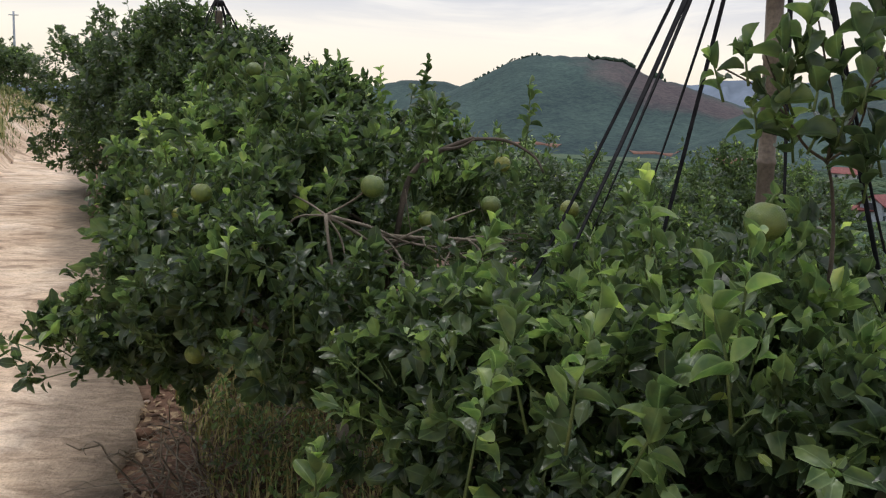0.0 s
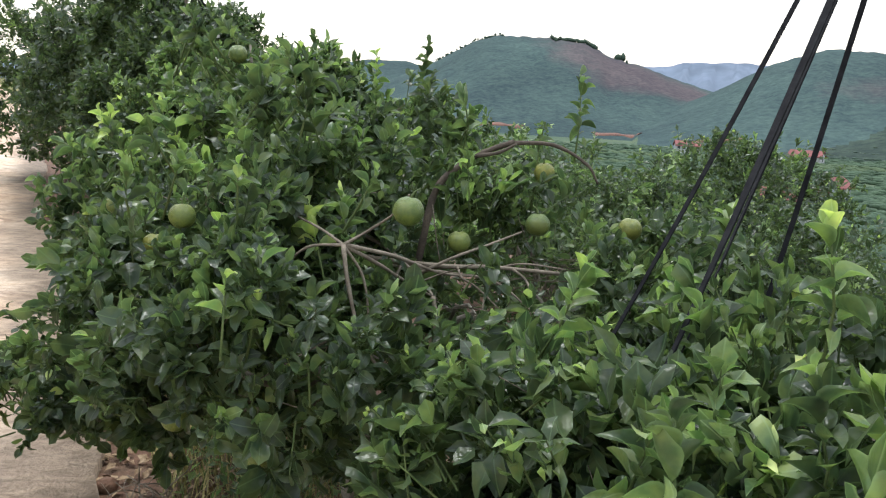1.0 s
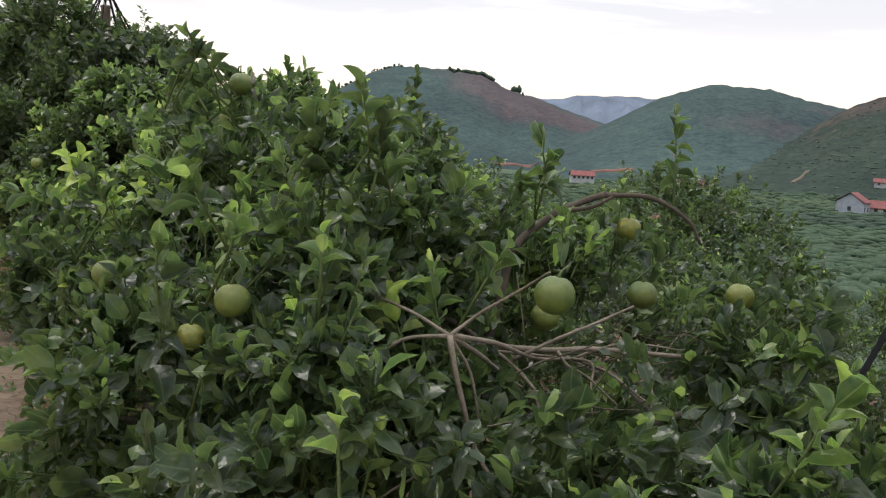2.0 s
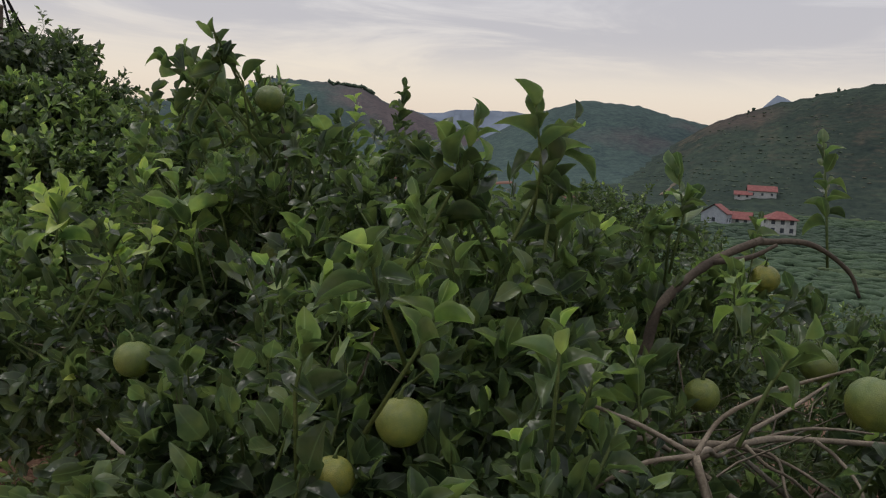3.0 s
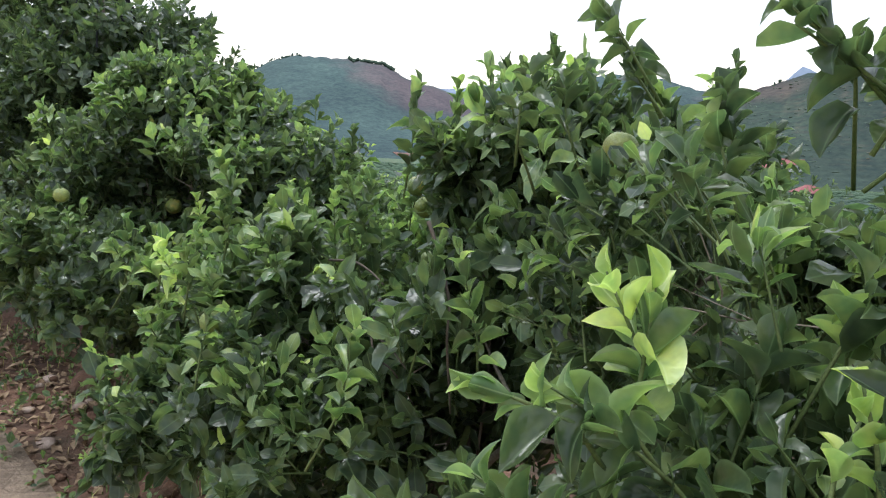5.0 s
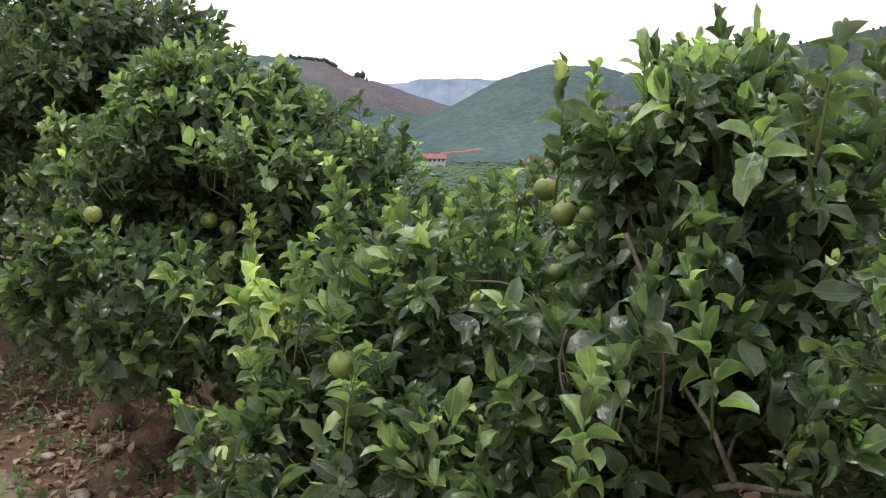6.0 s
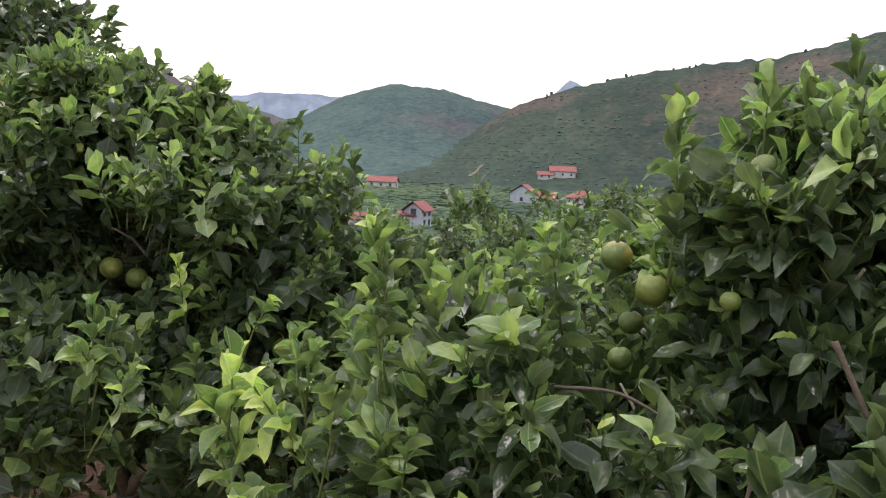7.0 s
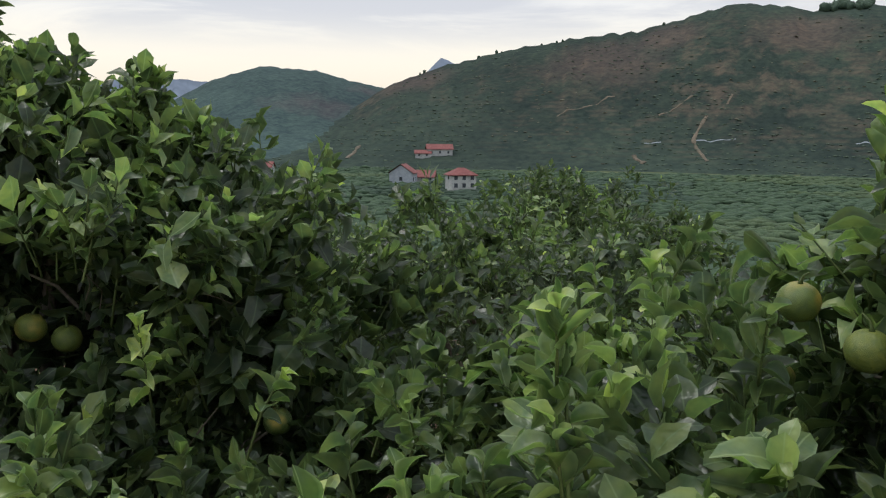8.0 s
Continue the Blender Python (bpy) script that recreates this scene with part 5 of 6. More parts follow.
for line, w in ((((-1.23, 5.07, 1.4), (-1.21, 5.04, 1.33), (-1.2, 5.01, 1.27), (-1.19, 4.98, 1.2), (-1.2, 4.95, 1.11), (-1.16, 5.02, 0.90)), 0.0055),
                (((-1.34, 5.11, 1.19), (-1.36, 5.1, 1.12), (-1.36, 5.06, 1.05), (-1.32, 5.02, 1.02), (-1.24, 5.10, 0.90)), 0.004),
                (((-1.36, 5.09, 1.1), (-1.32, 5.04, 1.07), (-1.29, 5.0, 1.03)), 0.0032)):
    bough(tree_c, line, w, 0.5 * w, BROWN_BARK, "bare brown branch")
for line, w in ((((-1.42, 5.51, 1.23), (-1.36, 5.42, 1.24), (-1.32, 5.36, 1.22), (-1.29, 5.31, 1.19)), 0.0055), (((-0.99, 5.24, 1.08), (-0.98, 5.29, 1.13), (-0.96, 5.36, 1.22), (-0.97, 5.38, 1.46)), 0.0055),
                (((-0.99, 5.34, 0.45), (-0.99, 5.25, 0.80), (-0.99, 5.22, 1.00), (-0.99, 5.24, 1.09)), 0.0075)):
    bough(tree_c, line, 0.75 * w, w * 0.45, BROWN_BARK)


# ---- posts with straps that hold the branches up ----
def ribbon(a, b, width, twist):
    """A flat strap from a to b, a little twisted."""
    a, b = Vector(a), Vector(b)
    way = (b - a).normalized()
    side = way.cross(Vector((0, 1, 0))).normalized()
    up = way.cross(side)
    bm = bmesh.new()
    rings = []
    for i in range(13):
        s = i / 12
        q = a.lerp(b, s) + Vector((0, 0, -0.03 * 4 * s * (1 - s)))
        t = 0.5 + twist * s
        u, v = math.cos(t) * side + math.sin(t) * up, math.cos(t) * up - math.sin(t) * side
        rings.append([bm.verts.new(q + u * x * width / 2 + v * y * 0.0018) for x, y in ((-1, -1), (1, -1), (1, 1), (-1, 1))])
    for p_, q_ in zip(rings, rings[1:]):
        for k in range(4):
            bm.faces.new((p_[k], p_[(k + 1) % 4], q_[(k + 1) % 4], q_[k]))
    bm.faces.new(rings[0][::-1])
    bm.faces.new(rings[-1])
    return bm


def support_post(foot, top, radius, ends, label, width):
    """A bamboo pole with its joints, and straps spread from its head."""
    post = tagged(new("support_post"), label, "post", "support posts")
    post.location = foot
    foot, top = Vector(foot), Vector(top)
    pts, rad = [], []
    n = 9
    for i in range(n):
        for ds, r in ((0.0, 1.0), (0.46, 0.97), (0.485, 1.12), (0.515, 1.12), (0.54, 0.97)):
            s = (i + ds) / n
            pts.append((top - foot) * s + Vector((0, 0, -0.15 * (i == 0 and ds == 0))))
            rad.append(radius * r * (1.05 - 0.15 * s))
    part("pole", tube(bmesh.new(), pts, rad, 12), BAMBOO, post)
    head = (top - foot) * 0.985
    part("binding", tube(bmesh.new(), [head - Vector((0, 0, 0.05)), head - Vector((0, 0, 0.02)), head + Vector((0, 0, 0.01))], [radius * 1.05, radius * 1.25, radius * 1.1], 12), STRAP, post, "straps wound round the head")
    for k, e in enumerate(ends):
        e = Vector(e) - foot
        out = (e - head)
        out.z = 0
        part("strap", ribbon(head + out.normalized() * radius, e, width * (0.60 + 0.34 * ((k * 3) % 4) / 3), 0.6 + 0.5 * (k % 3)), STRAP, post)
    return post


support_post((1.06, 2.64, z_at(1.06, 2.64)), (0.85, 2.38, 2.48), 0.026,
             ((0.25, 2.48, 1.02), (0.25, 2.13, 1.00), (0.30, 2.20, 1.00), (0.64, 2.58, 1.02), (0.72, 2.95, 1.35), (0.97, 2.36, 1.02),
              (1.30, 2.42, 1.02), (1.45, 2.75, 1.15)), "leaning bamboo pole with black straps spread to the branches", 0.017)
support_post((-2.48, 9.22, z_at(-2.48, 9.22)), (-2.48, 9.22, 2.74), 0.045,
             [(-2.48 + 0.5 * math.cos(a), 9.22 + 0.5 * math.sin(a), 1.95 + 0.12 * math.sin(3 * a)) for a in np.arange(0, 6.2, 0.6)],
             "weathered pole with straps above a tall tree", 0.022)


# ---- houses in the valley ----
def box_into(bm, a, b):
    vs = [bm.verts.new((x, y, z)) for x in (a[0], b[0]) for y in (a[1], b[1]) for z in (a[2], b[2])]
    for f in ((0, 1, 3, 2), (4, 6, 7, 5), (0, 4, 5, 1), (2, 3, 7, 6), (0, 2, 6, 4), (1, 5, 7, 3)):
        bm.faces.new([vs[i] for i in f])


def house(bearing, far, base, size, roof, turn, label, hipped=False, windows=2, storeys=1, wall=RENDER_WALL):
    """A rendered house with a tiled roof that overhangs, windows with sills and a door in its front."""
    a = radians(bearing)
    x, y = far * math.sin(a), far * math.cos(a)
    h = tagged(new("house"), label, "house", "houses in the valley")
    h.matrix_world = pose(x, y, base, 0, 0, -bearing + turn)
    w, d, t = size
    bm = bmesh.new()
    box_into(bm, (-w / 2, -d / 2, -1.5), (w / 2, d / 2, t))
    if not hipped:
        for s in (-1, 1):
            vs = [bm.verts.new(q) for q in ((s * (w / 2 - 0.01), -d / 2, t), (s * (w / 2 - 0.01), d / 2, t), (s * (w / 2 - 0.01), 0, t + roof - 0.15))]
            bm.faces.new(vs)
    part("wall", bm, wall, h)
    o = 0.6
    r = (w / 2 + o) if not hipped else max(w / 2 - d / 2, 0.5)
    bm = bmesh.new()
    for lift, sign in ((0.0, 1), (0.22, -1)):
        q = [bm.verts.new(p) for p in ((-w / 2 - o, -d / 2 - o, t - 0.25 + lift), (w / 2 + o, -d / 2 - o, t - 0.25 + lift), (w / 2 + o, d / 2 + o, t - 0.25 + lift),
                                       (-w / 2 - o, d / 2 + o, t - 0.25 + lift), (-r, 0, t + roof + lift), (r, 0, t + roof + lift))]
        for f in ((0, 1, 5, 4), (2, 3, 4, 5), (1, 2, 5), (3, 0, 4)):
            if len(f) == 3 and not hipped:
                continue
            bm.faces.new([q[i] for i in (f if sign < 0 else f[::-1])])
    bmesh.ops.holes_fill(bm, edges=[e for e in bm.edges if e.is_boundary], sides=0)
    part("roof", bm, ROOF, h)
    for st in range(storeys):
        for k in range(windows):
            cx = -w / 2 + w * (k + 0.5) / windows
            z0 = 0.9 + st * (t / storeys)
            bm = bmesh.new()
            box_into(bm, (cx - 0.6, -d / 2 - 0.06, z0), (cx + 0.6, -d / 2 + 0.02, z0 + 1.4))
            win = part("window", bm, GLASS_DARK, h)
            bm = bmesh.new()
            box_into(bm, (cx - 0.75, -d / 2 - 0.16, z0 - 0.12), (cx + 0.75, -d / 2 + 0.02, z0 - 0.01))
            part("sill", bm, RENDER_WALL, win)
    for s in (-1, 1):
        bm = bmesh.new()
        box_into(bm, (s * w / 2 - 0.05, -0.6, 1.0 + (storeys - 1) * t / 2), (s * w / 2 + 0.05, 0.6, 2.5 + (storeys - 1) * t / 2))
        part("window", bm, GLASS_DARK, h)
    return h


house(38.45, 283, -14.5, (8.6, 6.4, 5.0), 2.1, 20, "white two-storey house with a red hipped roof", True, 3, 2)
house(34.75, 330, -14.8, (8.0, 9.0, 4.0), 3.2, 75, "blue-grey house with a red gabled roof", False, 2, 1, GREY_WALL)
house(35.85, 338, -14.8, (12.0, 6.0, 2.2), 2.4, -8, "long low house with a red roof", False, 4)
house(37.45, 512, float(z_at(512 * math.sin(radians(37.45)), 512 * math.cos(radians(37.45)))) - 0.3, (15.0, 9.0, 3.4), 2.8, 5, "farmhouse with a red roof below the terraces", False, 3)
house(36.35, 508, float(z_at(508 * math.sin(radians(36.35)), 508 * math.cos(radians(36.35)))) - 0.3, (9.0, 7.0, 2.4), 1.8, 0, "low shed with a red roof", False, 2)
house(25.4, 420, -14.8, (14.0, 7.0, 3.0), 2.4, -15, "low farmhouse with a bright red roof", False, 3)
house(23.1, 165, -15.2, (8.5, 5.5, 3.6), 1.8, 20, "small house with a bright red roof among trees", False, 2)
house(27.1, 180, -13.9, (5.6, 4.0, 4.2), 1.7, 68, "small blue-grey gabled house among the orchards", False, 2, 2, GREY_WALL)
house(26.35, 179, -13.9, (2.8, 3.0, 3.2), 0.5, 0, "low cream-walled annexe beside a gabled house", False, 1)
house(18.2, 430, -13.0, (11.0, 8.0, 2.4), 2.2, 10, "long farm building with a red roof", False, 5)
house(9.0, 700, -13.0, (14.0, 9.0, 4.0), 2.5, -10, "pale farm building at the foot of the hill", False, 3)


# ---- woods, shrubs and earth of the valley ----
def clumps(name, x, y, size, seed, mats, label, category, squash=0.8, fine=2, slots=None, along=1.0):
    """Many ragged shrubs as one object: knobbly, uneven clumps."""
    rng = np.random.default_rng(seed)
    bm = bmesh.new()
    bmesh.ops.create_icosphere(bm, subdivisions=fine, radius=1)
    v = np.array([q.co for q in bm.verts])
    f = np.array([[q.index for q in g.verts] for g in bm.faces])
    bm.free()
    z, _ = height(x, y)
    n = len(x)
    rough = 1 + rng.normal(0, 0.20, (n, len(v), 1))
    w = v[None] * rough * size[:, None, None] * np.array([along, 1, squash])
    a = np.arctan2(x, y)[:, None]
    w = np.stack([w[..., 0] * np.cos(a) + w[..., 1] * np.sin(a), w[..., 1] * np.cos(a) - w[..., 0] * np.sin(a), w[..., 2]], -1)
    w += np.stack([x, y, z + size * squash * 0.45], -1)[:, None]
    faces = (f[None] + np.arange(n)[:, None, None] * len(v)).reshape(-1, 3)
    slots = np.repeat(rng.integers(0, len(mats), n) if slots is None else slots, len(f))
    tagged(new(name, mesh_of(name, w.reshape(-1, 3), [faces], mats, slots)), label, category, kind="stuff")


SHRUB_A = two_tone("orchard_green", (0.040, 0.070, 0.042), (0.060, 0.096, 0.052), 0.5, relief=0.4, depth=0.3, fine=3.0)
SHRUB_B = two_tone("orchard_light_green", (0.056, 0.088, 0.046), (0.076, 0.108, 0.052), 0.5, relief=0.4, depth=0.3, fine=3.0)
SHRUB_C = two_tone("wood_dark_green", (0.034, 0.058, 0.040), (0.046, 0.074, 0.048), 0.5, relief=0.4, depth=0.3, fine=3.0)
# slope greens lightened and greyed: some haze of distance is put into the colour
SLOPE_SHRUB = two_tone("slope_green", (0.072, 0.100, 0.074), (0.096, 0.128, 0.088), 0.5, relief=0.4, depth=0.3, fine=3.0)
SLOPE_DRY = two_tone("slope_dry_green", (0.108, 0.108, 0.080), (0.140, 0.132, 0.096), 0.5, relief=0.4, depth=0.3, fine=3.0)
g = np.random.default_rng(5)
bx, by = [], []
d = 46.0
while d < 476:  # rows of bushes on the plain, wider apart and fuller with distance
    gap = 2.6 + d * 0.009
    b = np.radians(np.arange(2, 70, math.degrees((2.2 + d * 0.006) / d)))
    b = b[g.random(len(b)) < 0.85] + g.normal(0, 0.4 / d, 1)
    dd = d * (1 + 0.05 * np.sin(b * 5)) + g.normal(0, 0.35, len(b))
    bx.append(dd * np.sin(b)), by.append(dd * np.cos(b))
    d += gap
bx, by = np.concatenate(bx), np.concatenate(by)
clear_of = far_height(bx, by)[0] < FLOOR + 1.0
for ob in [o for o in scene.objects if o.name.startswith("house")]:
    clear_of &= np.hypot(bx - ob.location.x, by - ob.location.y) > 8
bx, by = bx[clear_of], by[clear_of]
d = np.hypot(bx, by)
size = g.uniform(0.7, 1.3, len(d)) * (1 + d * 0.0006)
pale = ripple(bx, by, 0.022, 63) + 0.9 * np.exp(-((d - 385) / 16) ** 2) + 0.5 * np.exp(-((d - 300) / 9) ** 2)
tone = np.where(pale > 0.75, 1, np.where(pale < -0.7, 2, 0))
near = d < 120
clumps("orchard", bx[near], by[near], size[near], 6, [SHRUB_A, SHRUB_B, SHRUB_C], "rows of dark green orange bushes on the plain", "orchard", 0.7, 2, tone[near], 1.4)
clumps("orchard", bx[~near], by[~near], size[~near], 9, [SHRUB_A, SHRUB_B, SHRUB_C], "rows of orange bushes far out on the plain", "orchard", 0.65, 1, tone[~near], 2.2)


def terrace_bushes():
    """Bushes in rows along the terraces of the nearest hill, thinner and drier towards its ridge."""
    q = np.random.default_rng(64)
    far, bear = np.arange(478, 684, 0.5), np.arange(23.5, 76, 0.27)
    dd, bb = np.meshgrid(far, np.radians(bear), indexing="ij")
    h, kind = far_height(dd * np.sin(bb), dd * np.cos(bb), False)
    level = np.floor((h + drift(dd * np.sin(bb), dd * np.cos(bb))) / STEP + 0.72)
    i, k = np.nonzero((level[1:] != level[:-1]) & (kind[1:] == 4))
    dist, bearing, rise = far[i] + q.normal(0, 0.9, len(i)), np.radians(bear[k]) + q.normal(0, 0.0014, len(i)), (h[i, k] - FLOOR) / 90
    x, y = dist * np.sin(bearing), dist * np.cos(bearing)
    bare = ripple(x, y, 0.03, 65) + 0.5 * ripple(x, y, 0.12, 66)
    keep = q.random(len(i)) < np.clip(1.05 - 0.45 * rise - 0.55 * (bare > 0.45) - 0.35 * (bare > -0.2) - 0.35, 0.08, 1)
    for ob in [o for o in scene.objects if o.name.startswith("house")]:
        keep &= np.hypot(x - ob.location.x, y - ob.location.y) > 11
    x, y, bare, rise = x[keep], y[keep], bare[keep], rise[keep]
    dry = bare + 0.9 * rise + q.normal(0, 0.3, len(x))
    clumps("terrace_bushes", x, y, q.uniform(0.40, 0.85, len(x)), 67, [SLOPE_SHRUB, SLOPE_DRY], "rows of bushes along the terraces of the hillside", "bushes", 0.55, 1,
           np.where(dry > 0.7, 1, 0), 1.8)


terrace_bushes()
b = np.radians(np.concatenate([g.uniform(61.3, 63.9, 90), g.uniform(9.0, 12.0, 120), [13.4, 13.7, 14.0], g.uniform(36, 58, 9), g.uniform(1.5, 6, 40)]))
d = np.concatenate([g.uniform(684, 694, 90), g.uniform(990, 1003, 120), [998, 999, 999], g.uniform(686, 692, 9), g.uniform(990, 1003, 40)])
size = np.concatenate([g.uniform(2.2, 3.6, 90), g.uniform(1.0, 2.2, 120), [4, 3.5, 2], g.uniform(0.6, 1.5, 9), g.uniform(0.8, 1.6, 40)])
clumps("ridge_woodland", d * np.sin(b), d * np.cos(b), size, 8, [SHRUB_C], "dark trees along the ridges", "trees", 1.2, 1)


def strip(name, points, width, lift, mat, label, category):
    """A track or bank laid over the land along bearings and distances, or angles of rise on the far slopes."""
    pts = []
    for b, d in points:
        if d < 20:
            far = np.arange(300, 700, 2.0)
            zz = height(far * math.sin(radians(b)), far * math.cos(radians(b)))[0]
            d = float(far[np.argmax(zz > 1.6 + far * math.tan(radians(d)))])
        pts.append((d * math.sin(radians(b)), d * math.cos(radians(b))))
    pts = np.array(pts)
    s = np.linspace(0, len(pts) - 1, 12 * len(pts))
    x, y = np.interp(s, range(len(pts)), pts[:, 0]), np.interp(s, range(len(pts)), pts[:, 1])
    tx, ty = np.gradient(x), np.gradient(y)
    m = np.hypot(tx, ty)
    nx, ny = ty / m, -tx / m
    w = width * (1 + 0.35 * ripple(s * 5, s, 1.0, 61))
    rows = []
    for k, up in ((-0.5, -1.0), (-0.45, lift), (0.45, lift), (0.5, -1.0)):
        xx, yy = x + nx * w * k, y + ny * w * k
        rows.append(np.stack([xx, yy, height(xx, yy)[0] + up], -1))
    n = len(s)
    idx = np.arange(4 * n).reshape(4, n)
    quads = np.stack([idx[:-1, :-1], idx[:-1, 1:], idx[1:, 1:], idx[1:, :-1]], -1).reshape(-1, 4)
    tagged(new(name, mesh_of(name, np.concatenate(rows), [quads], [mat])), label, category, kind="structure")


PALE_EARTH = two_tone("pale_earth", (0.10, 0.085, 0.062), (0.16, 0.13, 0.095), 0.08, relief=0.3, depth=0.3)
strip("earth_bank", ((3.0, 650), (6.0, 655), (7.5, 650)), 9, 0.6, EARTH, "bank of freshly dug orange earth", "earth bank")
strip("earth_bank", ((12.2, 640), (13.6, 645), (15.2, 640)), 10, 0.6, EARTH, "bank of freshly dug orange earth", "earth bank")
strip("earth_bank", ((18.8, 560), (21.5, 565)), 8, 0.6, EARTH, "strip of dug orange earth", "earth bank")
strip("track", ((54.9, -1.2), (54.2, -0.4), (54.0, 0.2), (54.4, 1.0), (54.8, 1.6)), 2, 0.3, PALE_EARTH, "pale dirt track up the hillside", "track")
strip("track", ((51.8, 1.7), (53.0, 2.3), (53.9, 2.9)), 1.1, 0.25, PALE_EARTH, "pale dirt track along the terraces", "track")
strip("track", ((56.0, 2.4), (56.3, 3.0)), 1.2, 0.25, PALE_EARTH, "short pale track on the hillside", "track")
strip("track", ((45.2, 1.6), (47.0, 2.2), (49.0, 2.9)), 0.9, 0.2, PALE_EARTH, "pale dirt track along the terraces", "track")
strip("track", ((31.3, -1.3), (31.8, -0.9), (32.1, -0.5)), 2.5, 0.4, PALE_EARTH, "pale dirt track by the farm", "track")
strip("track", ((50.3, -1.0), (50.5, -1.2), (51.0, -1.4)), 2.5, 0.5, PALE_EARTH, "pale dirt bank at the foot of the hill", "track")
for b0, b1 in ((50.8, 52.0), (53.9, 56.6), (63.5, 65.2)):
    strip("boundary_wall", ((b0, 520), ((b0 + b1) / 2, 519), (b1, 520)), 0.3, 0.25, GREY_WALL, "low pale boundary wall", "wall")


# ---- grass, litter and clods near the road ----
STRAW = two_tone("dry_grass_blade", (0.26, 0.23, 0.08), (0.42, 0.36, 0.15), 6.0, 0.7, depth=0.001)
GREEN_GRASS = two_tone("green_grass_blade", (0.08, 0.13, 0.03), (0.16, 0.20, 0.06), 6.0, 0.6, depth=0.001)
LITTER = two_tone("fallen_leaf", (0.16, 0.10, 0.055), (0.36, 0.26, 0.16), 25.0, 0.8, depth=0.002)


def grass(name, x, y, tall, seed, mats, label, wide=0.006):
    """Bent tapering blades, all in one object."""
    rng = np.random.default_rng(seed)
    n = len(x)
    z = near_height(x, y)
    a = rng.uniform(0, 6.28, n)
    out = np.stack([np.cos(a), np.sin(a), 0 * a], -1)
    side = np.stack([-np.sin(a), np.cos(a), 0 * a], -1)
    h = tall * rng.uniform(0.4, 1.2, n)
    lean = rng.uniform(0.1, 0.9, n) * h
    foot = np.stack([x, y, z - 0.01], -1)
    mid = foot + out * (lean * 0.3)[:, None] + np.stack([0 * h, 0 * h, h * 0.6], -1)
    tip = foot + out * lean[:, None] + np.stack([0 * h, 0 * h, h * 0.9], -1)
    v = np.stack([foot - side * wide / 2, foot + side * wide / 2, mid - side * wide * 0.4, mid + side * wide * 0.4, tip], 1)
    base = np.arange(n)[:, None] * 5
    quads, tris = base + np.array([0, 1, 3, 2]), base + np.array([2, 3, 4])
    pick = rng.integers(0, len(mats), n)
    tagged(new(name, mesh_of(name, v.reshape(-1, 3), [tris, quads], mats, np.concatenate([pick, pick]))), label, "grass", kind="stuff")


def along_road(n, v0, v1, u0, u1, seed):
    q = np.random.default_rng(seed)
    v, u = q.uniform(v0, v1, n), q.uniform(u0, u1, n)
    return EDGE[0] + ALONG[0] * v + RIGHT[0] * u, EDGE[1] + ALONG[1] * v + RIGHT[1] * u


x, y = along_road(20000, 7, 34, -8, -0.9, 71)
s, v = (x - EDGE[0]) * RIGHT[0] + (y - EDGE[1]) * RIGHT[1], (x - EDGE[0]) * ALONG[0] + (y - EDGE[1]) * ALONG[1]
verge = s < -2.12 + 1.15 * np.clip((v - 12) / 8, 0, 1)
x, y = x[verge], y[verge]
grass("bank_grass", x, y, 0.20, 72, [STRAW, GREEN_GRASS, GREEN_GRASS], "yellow-green grass on the roadside bank", 0.02)
x, y = along_road(3600, -1.2, 1.6, 0.25, 1.4, 73)
grass("undergrowth", x, y, 0.17, 74, [STRAW, STRAW, GREEN_GRASS], "yellowing grass under the trees", 0.007)
x, y = along_road(1800, 1.3, 8, 0.35, 2.6, 75)
grass("undergrowth", x, y, 0.10, 76, [STRAW, GREEN_GRASS], "sparse grass on red soil")


def weeds():
    """Low leafy weeds under the trees at the road's edge."""
    rng = np.random.default_rng(91)
    x, y = along_road(300, -1.5, 1.2, 0.3, 1.3, 92)
    p = np.stack([x, y, near_height(x, y) + 0.01], -1)
    ax = rng.normal(0, 0.35, (len(p), 3)) + (0, 0, 1)
    ax /= np.linalg.norm(ax, axis=1, keepdims=True)
    lp, lt, ls, who = sprays(p, ax, rng, 0.04, 9, 0.19)
    slot = rng.choice([1, 1, 2], len(p))[who]
    tagged(new("weeds", leaves_mesh("weeds", lp, lt, ls, slot, FAR_SHAPES, rng)), "low yellow-green weeds under the tree", "weeds", kind="stuff")


weeds()
rng = np.random.default_rng(93)
x, y = along_road(160, 1.4, 5.9, 0.1, 0.9, 94)
p = np.stack([x, y, near_height(x, y) + 0.01], -1)
ax = rng.normal(0, 0.35, (160, 3)) + (0, 0, 1)
ax /= np.linalg.norm(ax, axis=1, keepdims=True)
lp, lt, ls, who = sprays(p, ax, rng, 0.05, 7, 0.10)
tagged(new("weeds", leaves_mesh("weeds", lp, lt, ls, rng.choice([1, 1, 2], 160)[who], MIDDLE_SHAPES, rng)), "scattered green weeds on the red soil", "weeds", kind="stuff")


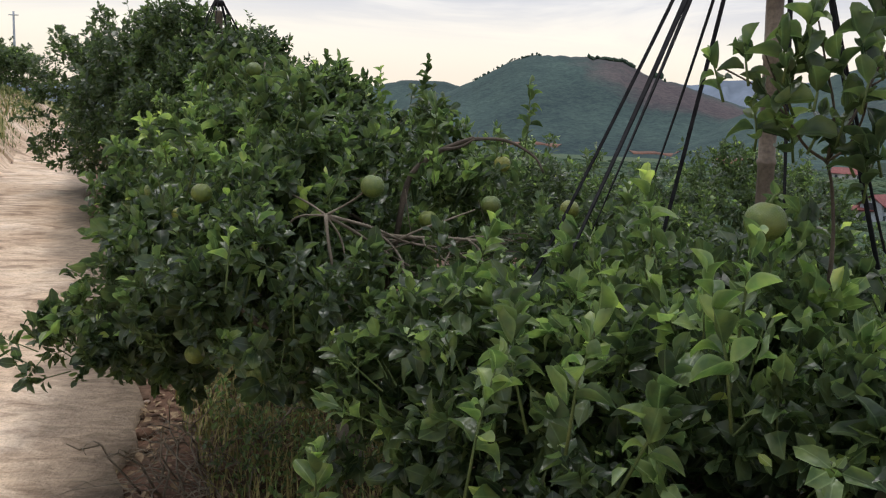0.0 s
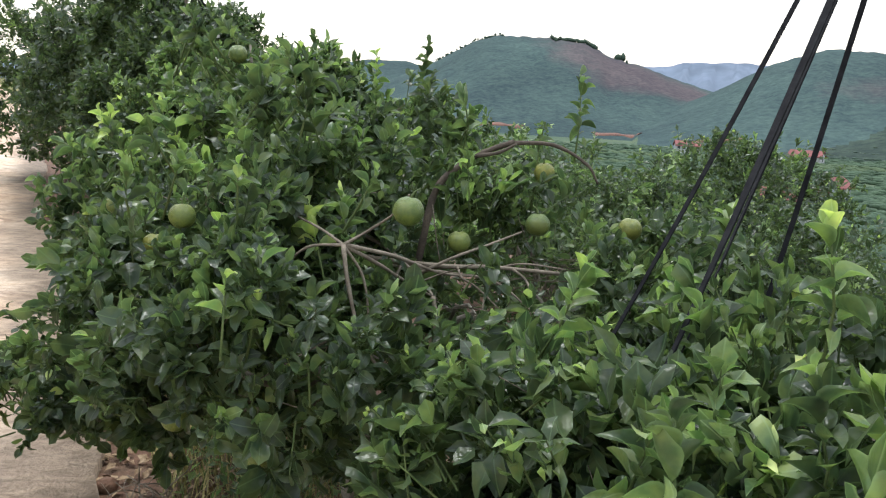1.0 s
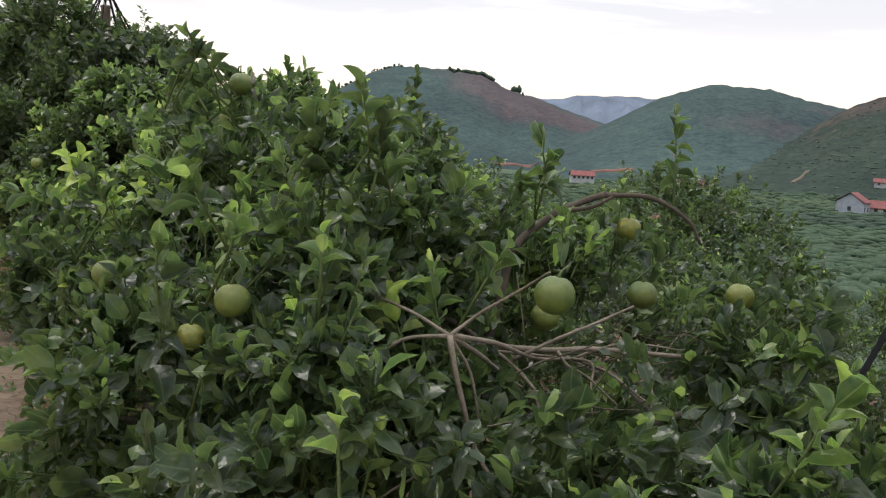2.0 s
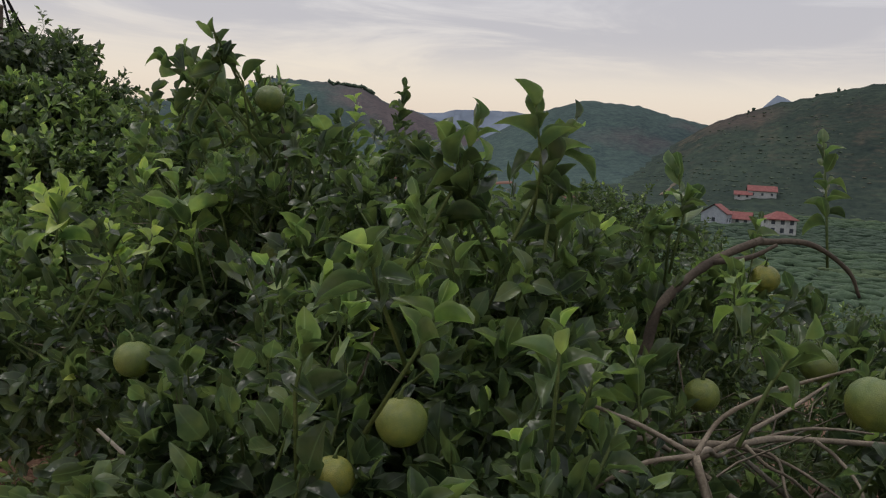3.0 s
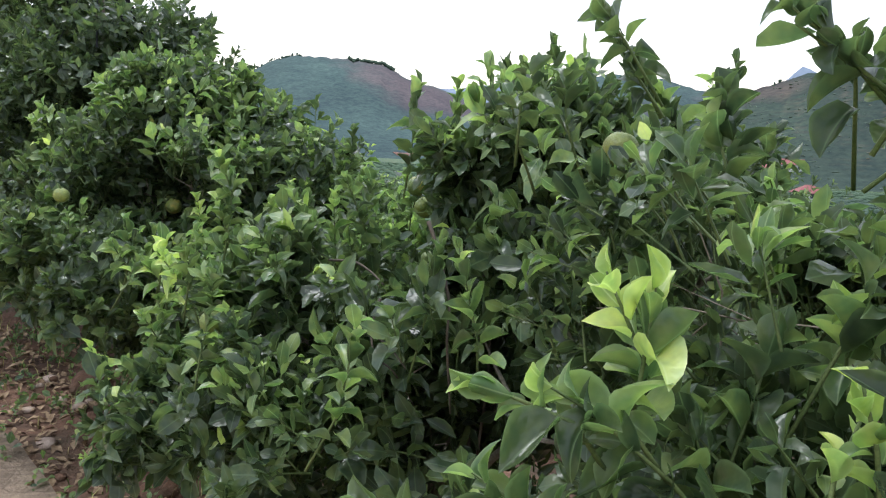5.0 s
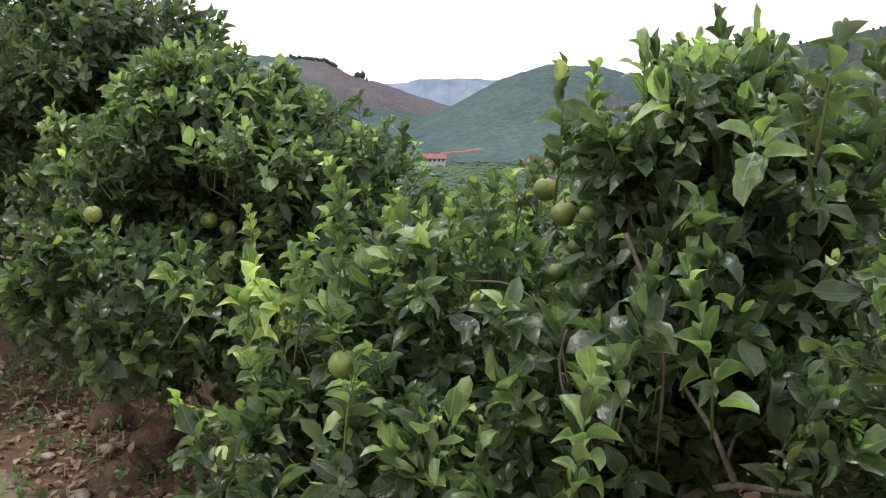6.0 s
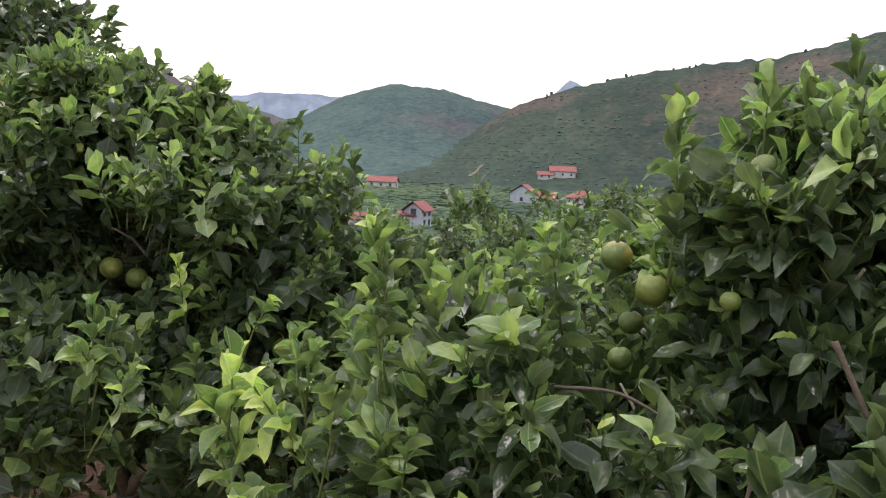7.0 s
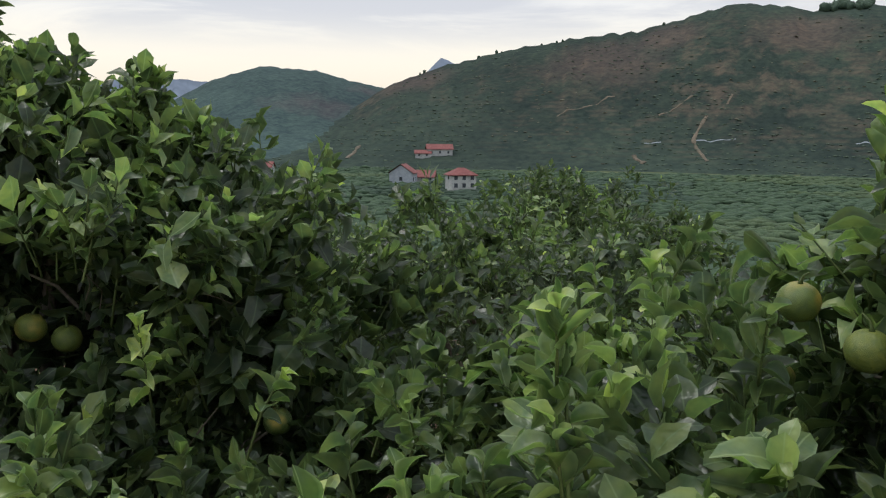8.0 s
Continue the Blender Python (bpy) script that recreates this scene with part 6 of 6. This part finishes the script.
def litter():
    """Fallen leaves on the soil and along the road's edge."""
    rng = np.random.default_rng(81)
    x, y = along_road(4200, -2.5, 6, -0.08, 1.5, 82)
    z = near_height(x, y) + 0.02
    n = len(x)
    way = rng.normal(size=(n, 3)) * (1, 1, 0.15)
    turns = turned(way, np.tile((0.0, 0.0, 1.0), (n, 1)) + rng.normal(0, 0.2, (n, 3)))
    me = leaves_mesh("leaf_litter", np.stack([x, y, z], -1), turns, rng.uniform(0.03, 0.08, n), np.zeros(n, int), FAR_SHAPES, rng)
    me.materials.clear()
    me.materials.append(LITTER)
    tagged(new("leaf_litter", me), "brown fallen leaves on the soil", "leaves", kind="stuff")


litter()


def clod(x, y, r, seed, label="clod of red soil beside the road", mat=None):
    bm = bmesh.new()
    bmesh.ops.create_icosphere(bm, subdivisions=3 if r > 0.06 else 2, radius=r)
    for v in bm.verts:
        v.co *= 1 + 0.35 * noise.noise(v.co / r * 1.3 + Vector((seed, 0, 0))) + 0.12 * noise.noise(v.co / r * 4 + Vector((0, seed, 0)))
        v.co.z *= 0.6
    for f in bm.faces:
        f.smooth = True
    ob = part("clod", bm, mat or SOIL, None)
    ob.location = (x, y, z_at(x, y) + r * 0.25)
    tagged(ob, label, "clod", "clods of soil")


STONE = two_tone("pale_field_stone", (0.30, 0.22, 0.17), (0.46, 0.36, 0.29), 12.0, 0.85, depth=0.006)
pr = random.Random(52)
for k in range(46):
    v, u = pr.uniform(-0.6, 6.5), pr.uniform(0.02, 0.75)
    clod(float(EDGE[0] + ALONG[0] * v + RIGHT[0] * u), float(EDGE[1] + ALONG[1] * v + RIGHT[1] * u), pr.uniform(0.012, 0.045) * (1.4 if k % 9 == 0 else 1), 40 + k * 1.3,
         *(("pale stone on the soil by the road", STONE) if k % 3 == 0 else ()))
for k, (x, y, r) in enumerate(((-1.36, 3.78, 0.05), (-2.16, 7.75, 0.14), (-2.30, 7.35, 0.10), (-1.95, 6.55, 0.08), (-2.12, 6.75, 0.07), (-2.4, 8.1, 0.12), (-1.6, 6.6, 0.06))):
    clod(x, y, r, k * 3.7)


def dead_sticks():
    """Thin dry stems, some forked, that lean and lie at the road's edge."""
    pr = random.Random(9)
    for k in range(34):
        a = Vector((-0.98 + pr.uniform(-0.16, 0.30), 3.22 + pr.uniform(-0.25, 0.40), 0.03))
        long = k % 4 == 0
        e = a + Vector((pr.uniform(-0.40, 0.20), pr.uniform(-0.30, 0.30), pr.uniform(0.10, 0.30) if long else pr.uniform(0.0, 0.08)))
        pts = bowed(a, e, 0.06, 6, 0.02, pr)
        w = 0.0055 if long else 0.0032
        bm = tube(bmesh.new(), pts, [w * (1 - 0.12 * i) for i in range(6)], 5)
        for i in (2, 3, 4):
            tube(bm, bowed(pts[i], pts[i] + Vector((pr.uniform(-0.14, 0.14), pr.uniform(-0.14, 0.14), pr.uniform(-0.03, 0.10))), 0.02, 4, 0.008, pr), [w * 0.55, w * 0.45, w * 0.35, w * 0.2], 4)
        tagged(part("stick", bm, DEADWOOD, None), "thin dry forked stem under the tree", "stick", "dry stems")


dead_sticks()


def utility_pole(x, y, tall):
    """A thin far pole with a short cross-arm."""
    ob = tagged(new("utility_pole"), "thin grey utility pole beyond the grassy bank", "pole")
    ob.location = (x, y, z_at(x, y))
    part("shaft", tube(bmesh.new(), [(0, 0, -0.3), (0, 0, tall * 0.5), (0, 0, tall)], [0.14, 0.11, 0.08], 8), GREY_WALL, ob)
    part("arm", tube(bmesh.new(), [(-0.4, 0, tall - 0.3), (0, 0, tall - 0.3), (0.4, 0, tall - 0.3)], [0.04, 0.05, 0.04], 6), GREY_WALL, ob)


utility_pole(-36.1, 71.4, 9.3 - z_at(-36.1, 71.4))
